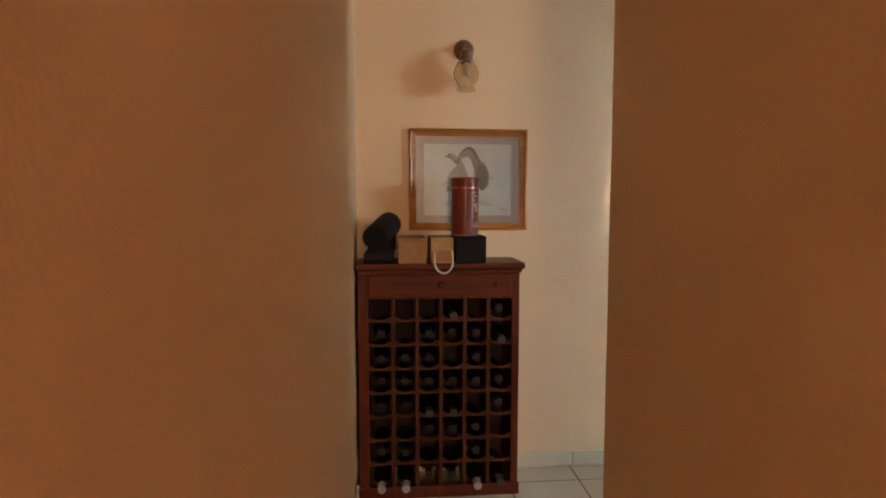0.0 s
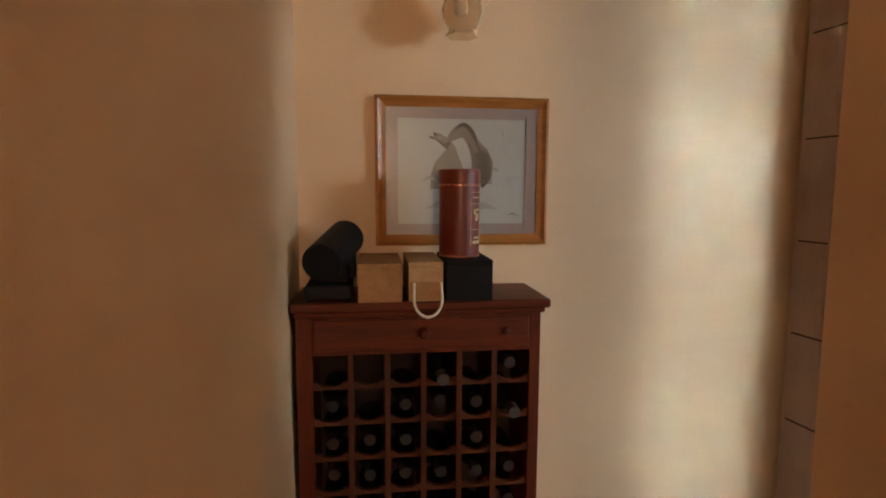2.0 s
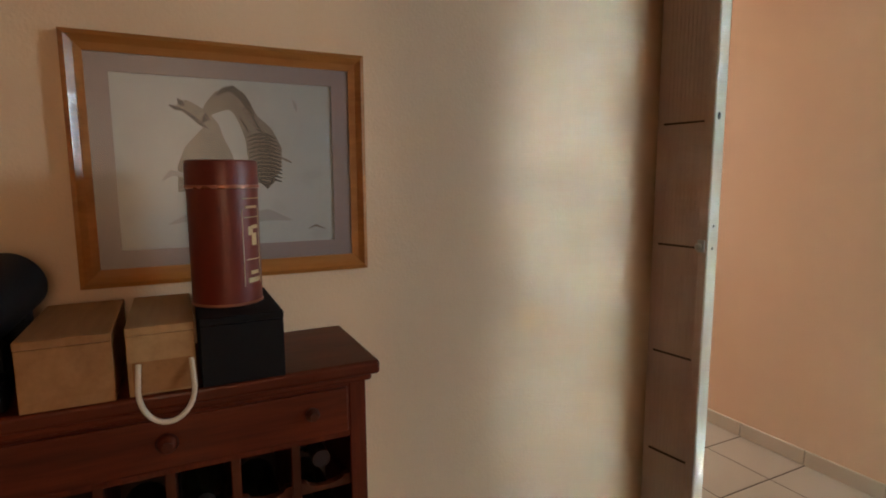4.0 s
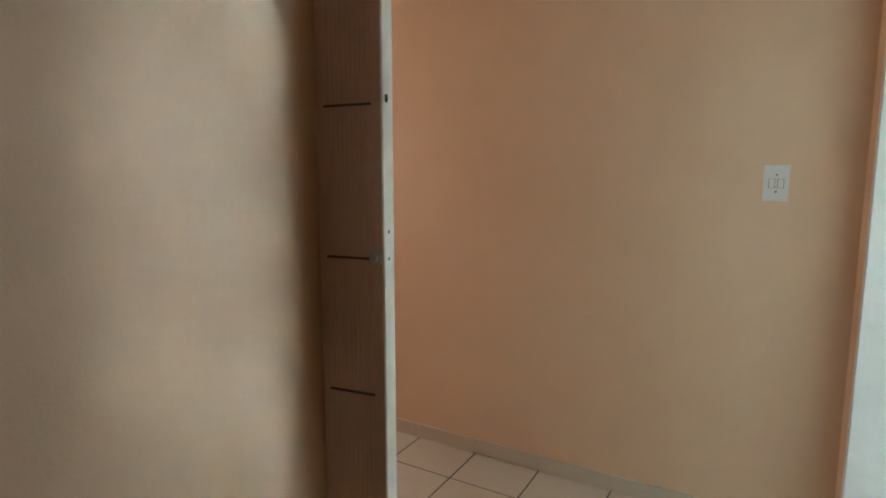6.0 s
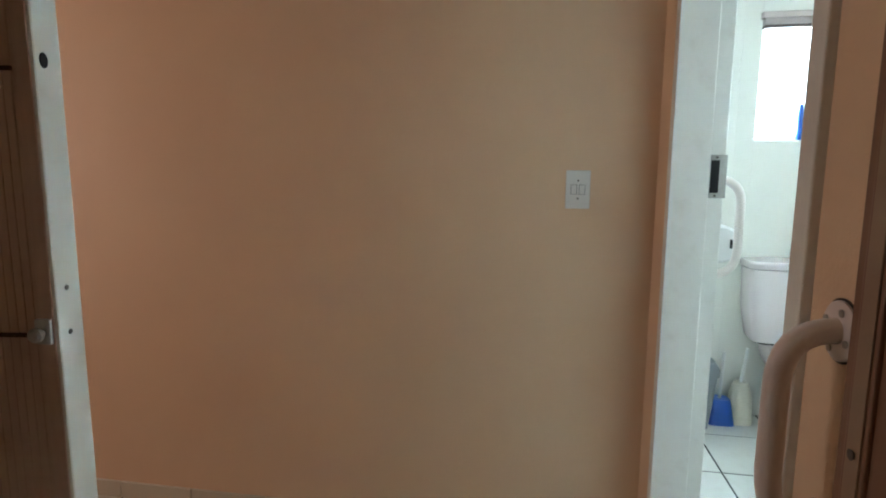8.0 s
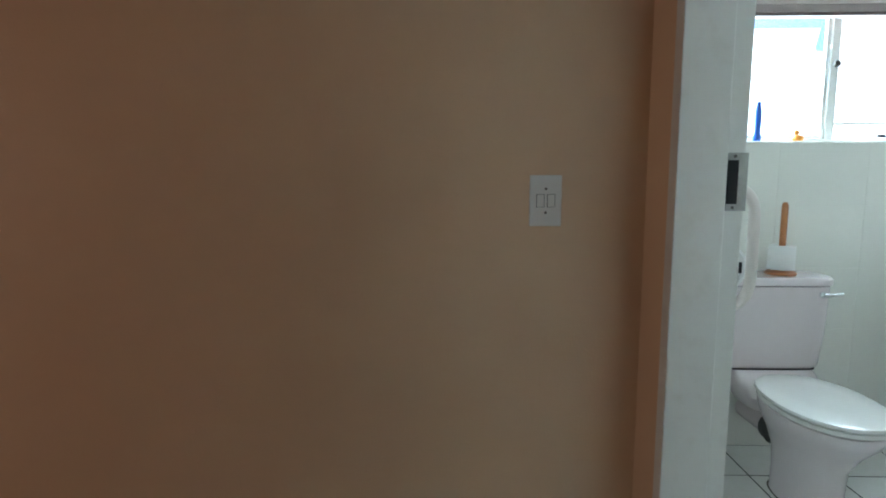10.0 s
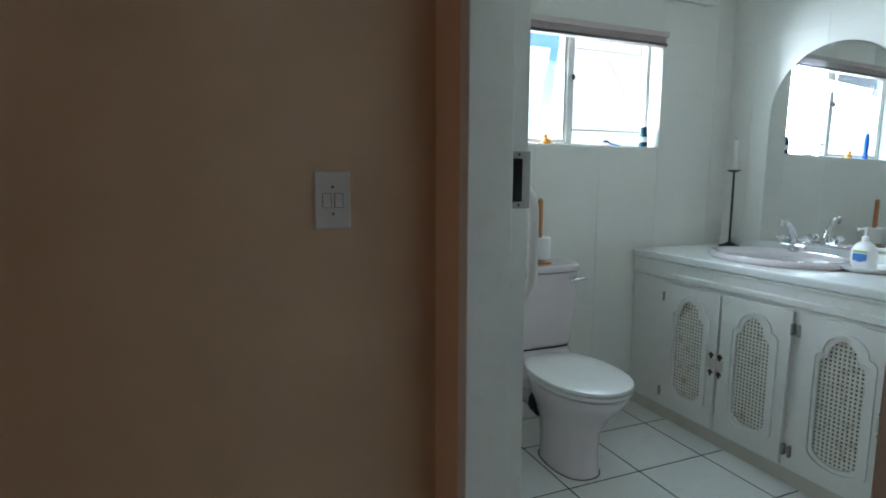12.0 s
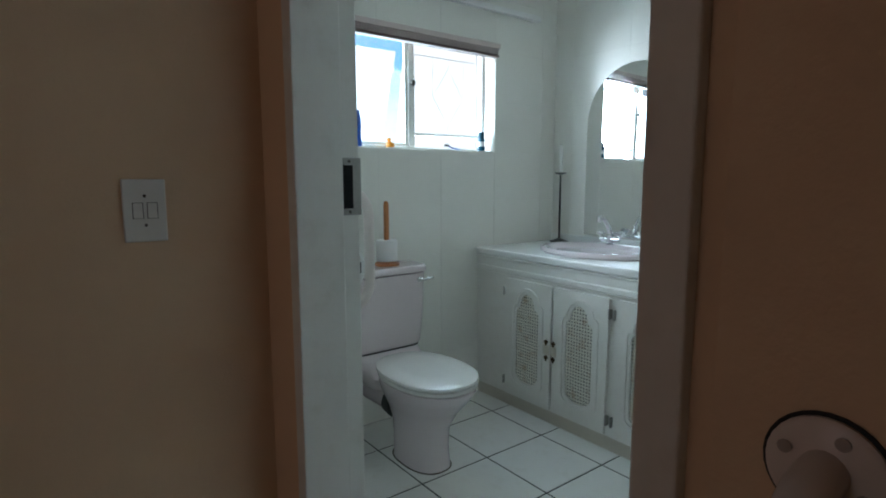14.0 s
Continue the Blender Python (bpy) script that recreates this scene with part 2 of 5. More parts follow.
OBSCURE = clear_pane("obscure_glass", (0.93, 0.99, 1.0), 0.03, 0.2, dots=True)
# Emission puts the outdoor brightness into the backdrop walls' own colour.
GLOWING_WALL = surface("glowing_outside_wall", (0.75, 0.74, 0.70), 0.8, vary=0.06, scale=2)
GLOWING_WALL.node_tree.nodes["Principled BSDF"].inputs["Emission Color"].default_value = (0.93, 0.99, 1.0, 1)
GLOWING_WALL.node_tree.nodes["Principled BSDF"].inputs["Emission Strength"].default_value = 4.1
SKY_STRIP, _n, _l, _b = node_mat("hazy_blue_sky")
_g, _r = _n.new("ShaderNodeNewGeometry"), _n.new("ShaderNodeValToRGB")
_x, _m = _n.new("ShaderNodeSeparateXYZ"), _n.new("ShaderNodeMapRange")
_m.inputs["From Min"].default_value, _m.inputs["From Max"].default_value = 1.6, 2.45
_r.color_ramp.elements[0].color, _r.color_ramp.elements[1].color = (0.90, 0.98, 1.0, 1), (0.045, 0.42, 0.80, 1)
_l.new(_g.outputs["Position"], _x.inputs[0])
_l.new(_x.outputs["Z"], _m.inputs["Value"])
_l.new(_m.outputs[0], _r.inputs["Fac"])
_l.new(_r.outputs["Color"], _b.inputs["Emission Color"])
_b.inputs["Base Color"].default_value, _b.inputs["Roughness"].default_value, _b.inputs["Emission Strength"].default_value = (0.05, 0.1, 0.14, 1), 1.0, 3.4
SOIL = surface("dry_ground", (0.30, 0.25, 0.18), 0.95, vary=0.2, scale=1.5, bump=0.4)
LAMP_WOOD = wood("turned_wood_lamp_base", (0.09, 0.03, 0.012), (0.17, 0.06, 0.025), 0.4)
for _m in (RACK, RACK_X, CELL, BLACK_CARD, BLACK):
    _m.node_tree.nodes["Principled BSDF"].inputs["Specular IOR Level"].default_value = 0.22
mirror_mat, _n, _l, _b = node_mat("silvered_mirror")
_b.inputs["Base Color"].default_value, _b.inputs["Metallic"].default_value, _b.inputs["Roughness"].default_value = (0.86, 0.88, 0.88, 1), 1.0, 0.015
shade_mat, _n, _l, _b = node_mat("smoky_lamp_glass")
_b.inputs["Base Color"].default_value, _b.inputs["Roughness"].default_value = (0.80, 0.66, 0.48, 1), 0.08
_b.inputs["Transmission Weight"].default_value, _b.inputs["IOR"].default_value = 0.85, 1.1

# ---- mesh helpers ----
BASE = {}


def thing(name, at, label, category, group="", kind=""):
    ob = new(name)
    ob.location = at
    ob.empty_display_size = 0.05
    BASE[ob.name] = Vector(at)
    return tagged(ob, label, category, group, kind)


def part(name, bm, material, parent, label="", smooth=False):
    base = BASE[parent.name]
    bmesh.ops.translate(bm, verts=bm.verts, vec=-base)
    me = bpy.data.meshes.new(name)
    bm.to_mesh(me)
    bm.free()
    me.materials.append(material)
    if smooth:
        me.shade_smooth()
        me.set_sharp_from_angle(angle=radians(40))
    ob = new(name, me)
    ob.parent = parent
    BASE[ob.name] = base
    if label:
        tagged(ob, label)
    return ob


def solid(name, bm, material, label="", category="", kind="", smooth=False, at=(0, 0, 0)):
    """A top-level thing or a piece of the setting that is one mesh."""
    bmesh.ops.translate(bm, verts=bm.verts, vec=-Vector(at))
    me = bpy.data.meshes.new(name)
    bm.to_mesh(me)
    bm.free()
    me.materials.append(material)
    if smooth:
        me.shade_smooth()
        me.set_sharp_from_angle(angle=radians(40))
    ob = new(name, me)
    ob.location = at
    BASE[ob.name] = Vector(at)
    return tagged(ob, label, category, "", kind)


def box(x0, x1, y0, y1, z0, z1, bevel=0.0, bm=None, segments=2):
    own = bmesh.new()
    bmesh.ops.create_cube(own, size=1)
    bmesh.ops.transform(own, verts=own.verts, matrix=Matrix.Translation(((x0 + x1) / 2, (y0 + y1) / 2, (z0 + z1) / 2)) @ Matrix.Diagonal((abs(x1 - x0), abs(y1 - y0), abs(z1 - z0), 1)))
    if bevel:
        bmesh.ops.bevel(own, geom=own.edges[:], offset=bevel, segments=segments, affect="EDGES", profile=0.5)
    return merge(bm, own)


def merge(bm, own):
    if bm is None:
        return own
    me = bpy.data.meshes.new("scratch")
    own.to_mesh(me)
    own.free()
    bm.from_mesh(me)
    bpy.data.meshes.remove(me)
    return bm


def lathe(profile, at, seg=28, bm=None, scale=(1, 1), axis="z"):
    """Turns (radius, height) pairs round an axis through at."""
    own = bmesh.new()
    rings = []
    for r, h in profile:
        rings.append([own.verts.new((r * scale[0] * math.cos(2 * math.pi * k / seg), r * scale[1] * math.sin(2 * math.pi * k / seg), h)) for k in range(seg)])
    for a, b in zip(rings, rings[1:]):
        for k in range(seg):
            own.faces.new((a[k], a[(k + 1) % seg], b[(k + 1) % seg], b[k]))
    if profile[0][0] > 1e-5:
        own.faces.new(rings[0][::-1])
    if profile[-1][0] > 1e-5:
        own.faces.new(rings[-1])
    bmesh.ops.remove_doubles(own, verts=own.verts, dist=1e-5)
    turn = {"z": Matrix(), "y": pose(0, 0, 0, 90), "x": pose(0, 0, 0, 0, 90)}[axis]
    bmesh.ops.transform(own, verts=own.verts, matrix=Matrix.Translation(at) @ turn)
    bmesh.ops.recalc_face_normals(own, faces=own.faces)
    return merge(bm, own)


def tube(points, r, seg=12, bm=None, r_end=None):
    own = bmesh.new()
    pts = [Vector(p) for p in points]
    rings = []
    side = None
    for i, p in enumerate(pts):
        d = (pts[min(i + 1, len(pts) - 1)] - pts[max(i - 1, 0)]).normalized()
        if side is None:
            side = d.orthogonal().normalized()
        side = (side - d * side.dot(d)).normalized()
        up = d.cross(side)
        rad = r if r_end is None else r + (r_end - r) * i / (len(pts) - 1)
        rings.append([own.verts.new(p + rad * (side * math.cos(2 * math.pi * k / seg) + up * math.sin(2 * math.pi * k / seg))) for k in range(seg)])
    for a, b in zip(rings, rings[1:]):
        for k in range(seg):
            own.faces.new((a[k], a[(k + 1) % seg], b[(k + 1) % seg], b[k]))
    own.faces.new(rings[0][::-1])
    own.faces.new(rings[-1])
    bmesh.ops.recalc_face_normals(own, faces=own.faces)
    return merge(bm, own)


def prism(outline, depth0, depth1, plane, bm=None):
    """A plate with the given outline: plane 'xz' is drawn along y, 'xy' along z, 'yz' along x."""
    own = bmesh.new()
    put = {"xz": lambda a, b, d: (a, d, b), "xy": lambda a, b, d: (a, b, d), "yz": lambda a, b, d: (d, a, b)}[plane]
    lo = [own.verts.new(put(a, b, depth0)) for a, b in outline]
    hi = [own.verts.new(put(a, b, depth1)) for a, b in outline]
    own.faces.new(lo)
    own.faces.new(hi[::-1])
    for k in range(len(lo)):
        j = (k + 1) % len(lo)
        own.faces.new((lo[k], hi[k], hi[j], lo[j]))
    bmesh.ops.recalc_face_normals(own, faces=own.faces)
    return merge(bm, own)


def ring_plate(outer, inner, depth0, depth1, plane, bm=None):
    """A plate between two outlines of equally many points."""
    own = bmesh.new()
    put = {"xz": lambda a, b, d: (a, d, b), "xy": lambda a, b, d: (a, b, d), "yz": lambda a, b, d: (d, a, b)}[plane]
    loops = [[own.verts.new(put(a, b, d)) for a, b in o] for o, d in ((outer, depth0), (outer, depth1), (inner, depth1), (inner, depth0))]
    n = len(outer)
    for i in range(4):
        p, q = loops[i], loops[(i + 1) % 4]
        for k in range(n):
            own.faces.new((p[k], p[(k + 1) % n], q[(k + 1) % n], q[k]))
    bmesh.ops.recalc_face_normals(own, faces=own.faces)
    return merge(bm, own)


def bend(p0, p1, p2, steps=6):
    """Points of a rounded corner from p0 to p2 about p1."""
    a, b, c = Vector(p0), Vector(p1), Vector(p2)
    return [a * (1 - t) ** 2 + b * 2 * t * (1 - t) + c * t * t for t in (k / steps for k in range(steps + 1))]


# ---- structure ----
CEIL = 2.5
W1Y, W2X, LEFTX, RIGHTX, SOUTHY, BATHY, BATHI = 0.843, 0.0, -2.79, -2.133, -0.28, -0.274, -0.414
WINX, BACKY = 1.242, -2.627


def wall(name, boxes, material=PAINT, label="peach-painted plaster wall"):
    bm = None
    for b in boxes:
        bm = box(*b, bm=bm)
    return solid(name, bm, material, label, "wall", "structure")


wall("wall_west", [(LEFTX - 0.12, LEFTX, -4.0, 0.963, 0, CEIL)])
wall("wall_picture", [(LEFTX, -1.15, W1Y, 0.963, 0, CEIL)])
wall("wall_corridor", [(RIGHTX, RIGHTX + 0.12, -4.0, SOUTHY, 0, CEIL), (RIGHTX + 0.12, -1.330, SOUTHY - 0.12, SOUTHY, 0, CEIL)])
wall("wall_partition", [(-1.330, -1.21, -0.40, -0.222, 0, CEIL), (-1.297, -1.21, -0.222, W1Y, 2.10, CEIL), (-1.297, -1.21, 0.963, 3.2, 0, CEIL)])
wall("wall_switch", [(W2X, W2X + 0.12, BATHY, 3.2, 0, CEIL)])
bath_north = wall("wall_bath_door", [(-1.21, -0.992, BATHI, BATHY, 0, CEIL), (-0.992, -0.965, BATHI, -0.286, 0, CEIL), (-0.14, WINX, BATHI, BATHY, 0, CEIL), (-0.965, -0.14, BATHI, BATHY, 2.08, CEIL)])
# unseen end wall, left open for the added corridor window
wall("wall_corridor_end", [(LEFTX - 0.12, -2.72, -4.12, -4.0, 0, CEIL), (-2.18, RIGHTX + 0.12, -4.12, -4.0, 0, CEIL), (-2.72, -2.18, -4.12, -4.0, 0, 0.95), (-2.72, -2.18, -4.12, -4.0, 2.1, CEIL)])
wall("wall_hall_end", [(-1.297, -1.0, 3.2, 3.32, 0, CEIL), (-0.2, 0.12, 3.2, 3.32, 0, CEIL), (-1.0, -0.2, 3.2, 3.32, 0, 0.95), (-1.0, -0.2, 3.2, 3.32, 2.1, CEIL)])
WY0, WY1, WZ0, WZ1 = -2.10, -0.985, 1.45, 2.07
win_wall = wall("wall_bath_window", [(WINX + 0.0012, WINX + 0.158, BACKY - 0.12, WY0, 0, CEIL), (WINX + 0.0012, WINX + 0.158, WY1, BATHY, 0, CEIL), (WINX + 0.0012, WINX + 0.158, WY0, WY1, 0, WZ0), (WINX + 0.0012, WINX + 0.158, WY0, WY1, WZ1, CEIL)], PALE_GROUT, "white-tiled bathroom wall with a wide high window")
back_wall = wall("wall_vanity", [(-1.17, WINX + 0.0012, BACKY - 0.12, BACKY - 0.0012, 0, CEIL)], PALE_GROUT, "white-tiled bathroom wall behind the vanity")
wall("wall_bath_west", [(-1.17, -1.05, BACKY - 0.008, BATHI, 0, CEIL)], WALL_TILE, "white bathroom wall")
solid("ceiling", box(LEFTX - 0.12, WINX + 0.158, -4.12, 3.32, CEIL, CEIL + 0.1), CEILING, "plain white ceiling", "ceiling", "structure")
floor = solid("floor", box(LEFTX - 0.12, WINX + 0.158, -4.12, 3.32, -0.12, -0.0016), GROUT, "cream square floor tiles with dark joints", "floor", "structure")
bath_floor = solid("floor_bath", box(-1.05, WINX + 0.008, BACKY - 0.008, -0.35, -0.0015, 0.0042), DARK_GROUT, "white square floor tiles with dark joints", "floor", "structure")
solid("ground", box(-60, 60, -60, 60, -0.3, -0.2), SOIL, "dry bare ground outside", "ground", "structure")
# Backdrop boards beyond the window; their brightness is mostly emission, not sunlight.
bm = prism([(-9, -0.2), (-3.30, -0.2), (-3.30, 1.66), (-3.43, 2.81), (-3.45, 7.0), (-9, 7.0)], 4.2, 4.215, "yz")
solid("backdrop_1", bm, GLOWING_WALL, "tall pale backdrop wall made to glow outside the window", "wall", "structure")
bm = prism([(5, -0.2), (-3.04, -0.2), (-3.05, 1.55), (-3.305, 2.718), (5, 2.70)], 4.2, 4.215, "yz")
solid("backdrop_2", bm, GLOWING_WALL, "low pale backdrop wall made to glow outside the window", "wall", "structure")

solid("backdrop_3", box(4.75, 4.85, -5.0, -1.0, -0.2, 4.6), SKY_STRIP, "hazy blue sky board glowing between the backdrop walls", "sky", "structure")

# splayed plaster edge between the wall and the steel door frame
solid("wall_splay", prism([(-0.992, -0.2865), (-0.966, -0.2865), (-0.992, BATHY)], 0, CEIL, "xy"), PAINT, "splayed peach plaster edge beside the door frame", "wall", "structure")

# white steel door frame of the bathroom
frame_ob = thing("door_frame", (-0.55, -0.34, 0), "white gloss-painted steel door frame without its door", "door frame", kind="structure")
bm = box(-0.178, -0.137, -0.374, BATHY + 0.003, 0, 2.08, 0.003)
bm = box(-0.163, -0.137, BATHI - 0.003, -0.374, 0, 2.08, 0.002, bm)
left_jamb = part("jamb", bm, FRAME_WHITE, frame_ob)
bm = box(-0.967, -0.922, -0.374, BATHY + 0.003, 0, 2.08, 0.003)
bm = box(-0.967, -0.937, BATHI - 0.003, -0.374, 0, 2.08, 0.002, bm)
part("jamb", bm, FRAME_WHITE, frame_ob)
part("head", box(-0.922, -0.178, BATHI, BATHY + 0.003, 2.04, 2.08, 0.003), FRAME_WHITE, frame_ob)
bm = box(-0.1675, -0.163, -0.420, -0.3745, 1.219, 1.337, 0.0008)
strike = part("strike_plate", bm, DULL_STEEL, left_jamb, "worn steel strike plate with a dark slot")
part("slot", box(-0.1695, -0.1672, -0.400, -0.3785, 1.233, 1.322), BLACK, left_jamb)
for z in (1.226, 1.330):
    part("screw", lathe([(0.0035, 0), (0.003, 0.0012)], (-0.1695, -0.392, z), 10, axis="x"), DARK_STEEL, left_jamb)

# ---- folding door and its jamb ----
fold = thing("folding_door", (-1.2, 0.757, 0), "brown folding door, folded open, with ribbed panels and a white post", "door")
FX, FY0, FY1, FTOP = -1.212, 0.672, 0.835, 2.09
bm = box(FX + 0.0035, FX + 0.036, FY0 + 0.003, FY1, 0.012, FTOP, 0.002)
panel = part("panel", bm, BROWN_DOOR, fold)
ribs = 10
for k in range(ribs):
    y = FY0 + 0.035 + (FY1 - FY0 - 0.062) * k / (ribs - 1)
    part("rib", box(FX + 0.0022, FX + 0.0042, y - 0.0052, y + 0.0052, 0.02, FTOP - 0.01, 0.001, segments=1), BROWN_DOOR, panel)
for z in (0.20, 0.49, 0.78, 1.08, 1.40, 1.72):
    bm = None
    for k in range(ribs):
        y = FY0 + 0.035 + (FY1 - FY0 - 0.062) * k / (ribs - 1)
        bm = box(FX - 0.0002, FX + 0.004, y - 0.0058, y + 0.0058, z - 0.0026, z + 0.0026, bm=bm)
    part("cross_groove", bm, BROWN_LINE, panel)
post = part("lead_post", box(FX, FX + 0.046, FY0, FY0 + 0.0145, 0.012, FTOP, 0.003), POST_WHITE, fold, "off-white edge post with screw holes")
part("edge_strip", box(FX - 0.0012, FX + 0.004, FY0 + 0.004, FY0 + 0.022, 0.012, FTOP, 0.001, segments=1), BROWN_DOOR, fold)
part("keyhole", lathe([(0.009, 0), (0.009, 0.002)], (FX + 0.015, FY0 + 0.0008, 1.411), 16, axis="y", scale=(0.7, 1)), BLACK, post)
for z in (1.08, 1.137, 0.25, 1.86):
    part("screw", lathe([(0.004, 0), (0.003, 0.0015)], (FX + 0.02, FY0 + 0.0005, z), 10, axis="y"), DARK_STEEL, post)
bm = lathe([(0.006, 0), (0.009, 0.003), (0.009, 0.008), (0.004, 0.011), (0.004, 0.016), (0.008, 0.018), (0.008, 0.022)], (FX - 0.022, FY0 + 0.016, 1.085), 16, axis="x")
bm = box(FX - 0.006, FX, FY0 + 0.006, FY0 + 0.026, 1.070, 1.102, 0.002, bm)
part("latch", bm, STEEL, fold, "small steel turn latch", True)
for i, x in enumerate((FX + 0.0365, FX + 0.0415)):
    part("folded_panel", box(x, x + 0.004, FY0 + 0.016, FY1, 0.012, FTOP, 0.002), BROWN_DOOR, fold)
fold.matrix_world = Matrix.Translation((FX, FY0, 0)) @ pose(0, 0, 0, 0, 0, 8.0) @ Matrix.Translation((-FX, -FY0, 0)) @ Matrix.Translation((-1.2, 0.757, 0))

jam = thing("door_jamb", (-1.25, -0.22, 0), "dark brown closing jamb of the folding door", "door jamb", kind="structure")
part("board", box(-1.3310, -1.198, -0.222, -0.214, 0, 2.095, 0.001), JAMB_BROWN, jam)
part("channel", box(-1.252, -1.216, -0.216, -0.2095, 0, 2.06, 0.002), JAMB_BROWN, jam)
part("pale_strip", box(-1.246, -1.224, -0.2105, -0.2075, 0, 2.06, 0.0008), JAMB_PALE, jam, "pale lip of the closing channel")
for z in (0.4, 1.02, 1.42, 1.8):
    part("screw", lathe([(0.0055, 0), (0.004, 0.0025)], (-1.2355, -0.2055, z), 12, axis="y"), DARK_STEEL, jam)
part("top_track", box(FX, FX + 0.05, -0.2, FY0, 2.062, 2.095, 0.002), JAMB_BROWN, jam)
part("catch", box(-1.312, -1.302, -0.2145, -0.211, 1.035, 1.085, 0.001), BLACK, jam)
part("wear_mark", box(-1.3320, -1.3295, -0.258, -0.250, 1.05, 1.066, 0.0005), JAMB_BROWN, jam)

# ---- hall: light switch and grab bar ----


def rocker_switch(y, z):
    sw = thing("light_switch", (0, y, z), "white double rocker light switch with two screws", "switch")
    plate = part("plate", box(-0.009, -0.0005, y - 0.0375, y + 0.0375, z - 0.06, z + 0.06, 0.0025), PLASTIC_WHITE, sw)
    for dy in (-0.0125, 0.0125):
        part("gap", box(-0.0096, -0.0085, y + dy - 0.0095, y + dy + 0.0095, z - 0.0155, z + 0.0155), PLASTIC_SHADE, plate)
        bm = prism([(-0.0095, z - 0.0145), (-0.0125, z - 0.0145), (-0.0105, z), (-0.0105, z + 0.0145), (-0.0095, z + 0.0145)], y + dy - 0.008, y + dy + 0.008, "xz")
        part("rocker", bm, PLASTIC_WHITE, plate)
    for dz in (-0.028, 0.028):
        part("screw", lathe([(0.0032, 0), (0.003, 0.001)], (-0.0098, y, z + dz), 10, axis="x"), DARK_STEEL, plate)
    return sw


rocker_switch(-0.038, 1.234)


def grab_bar(x, wall_y, z0, z1, sign, reach, label, ring=True, r=0.0155, fr=0.037):
    ob = thing("grab_bar", (x, wall_y, z0), label, "grab bar")
    y = wall_y + sign * reach
    pts = bend((x, wall_y + sign * 0.004, z1), (x, y, z1), (x, y, z1 - 0.075), 8) + bend((x, y, z0 + 0.075), (x, y, z0), (x, wall_y + sign * 0.004, z0), 8)
    part("bar", tube(pts, r, 16), BAR, ob, smooth=True)
    for z in (z0, z1):
        a, b = sorted((wall_y + sign * 0.0005, wall_y + sign * 0.007))
        bm = lathe([(fr, 0), (fr, b - a - 0.002), (fr - 0.003, b - a)] if sign < 0 else [(fr - 0.003, 0), (fr, 0.002), (fr, b - a)], (x, b if sign < 0 else b, z), 28, axis="y")
        fl = part("flange", bm, BAR, ob, smooth=True)
        if ring:
            # thin black disc slightly wider than the flange, so its rim shows
            part("dark_ring", lathe([(fr + 0.003, 0), (fr + 0.003, 0.0015)], (x, wall_y + sign * 0.002, z), 28, axis="y"), RUBBER, fl, "dark ring round the flange")
        for a in (0.4, 1.97, 3.54, 5.11):
            part("screw", lathe([(0.0048, 0), (0.0048, 0.0015), (0.003, 0.0025)], (x + 0.7 * fr * math.cos(a), wall_y + sign * 0.0095, z + 0.7 * fr * math.sin(a)), 10, axis="y"), STEEL, fl)
    return ob


grab_bar(-1.071, BATHY, 0.833, 1.097, 1, 0.068, "white tubular grab bar screwed to the peach wall")
strap = thing("strap", (-1.06, BATHY + 0.03, 0.6), "black strap looped round the foot of the grab bar", "strap")
part("band", tube([(-1.055, BATHY + 0.012, 0.852), (-1.05, BATHY + 0.022, 0.80), (-1.055, BATHY + 0.03, 0.74), (-1.06, BATHY + 0.02, 0.68)], 0.0035, 8), RUBBER, strap)
part("band", tube([(-1.05, BATHY + 0.05, 0.850), (-1.045, BATHY + 0.055, 0.82), (-1.05, BATHY + 0.045, 0.75), (-1.06, BATHY + 0.022, 0.68)], 0.0035, 8), RUBBER, strap)
part("clasp", box(-1.075, -1.047, BATHY + 0.008, BATHY + 0.028, 0.64, 0.685, 0.006), RUBBER, strap)

# ---- picture ----
pic = thing("framed_picture", (-2.315, 0.82, 1.29), "honey-oak framed pale sketch with a mauve mat", "picture")
PX0, PX1, PZ0, PZ1 = -2.570, -2.060, 1.076, 1.505


def moulding(x0, x1, z0, z1, w, y):
    bm = None
    prof = [(0, 0), (0, -0.016), (0.25, -0.02), (0.6, -0.013), (1, -0.009), (1, 0)]
    own = bmesh.new()
    corners = [((x0, z0), (1, 1)), ((x1, z0), (-1, 1)), ((x1, z1), (-1, -1)), ((x0, z1), (1, -1))]
    loops = [[own.verts.new((cx + sx * w * a, y + d, cz + sz * w * a)) for a, d in prof] for (cx, cz), (sx, sz) in corners]
    for i in range(4):
        p, q = loops[i], loops[(i + 1) % 4]
        for k in range(len(prof) - 1):
            own.faces.new((p[k], q[k], q[k + 1], p[k + 1]))
    bmesh.ops.recalc_face_normals(own, faces=own.faces)
    return own


part("frame", moulding(PX0, PX1, PZ0, PZ1, 0.031, W1Y - 0.002), OAK, pic, smooth=False)
iw, ih = PX1 - PX0, PZ1 - PZ0
AX0, AX1, AZ0, AZ1 = PX0 + 0.128 * iw, PX1 - 0.128 * iw, PZ0 + 0.145 * ih, PZ1 - 0.145 * ih
part("mat_board", ring_plate([(PX0 + 0.02, PZ0 + 0.02), (PX1 - 0.02, PZ0 + 0.02), (PX1 - 0.02, PZ1 - 0.02), (PX0 + 0.02, PZ1 - 0.02)], [(AX0, AZ0), (AX1, AZ0), (AX1, AZ1), (AX0, AZ1)], W1Y - 0.008, W1Y - 0.005, "xz"), MAT_BOARD, pic)
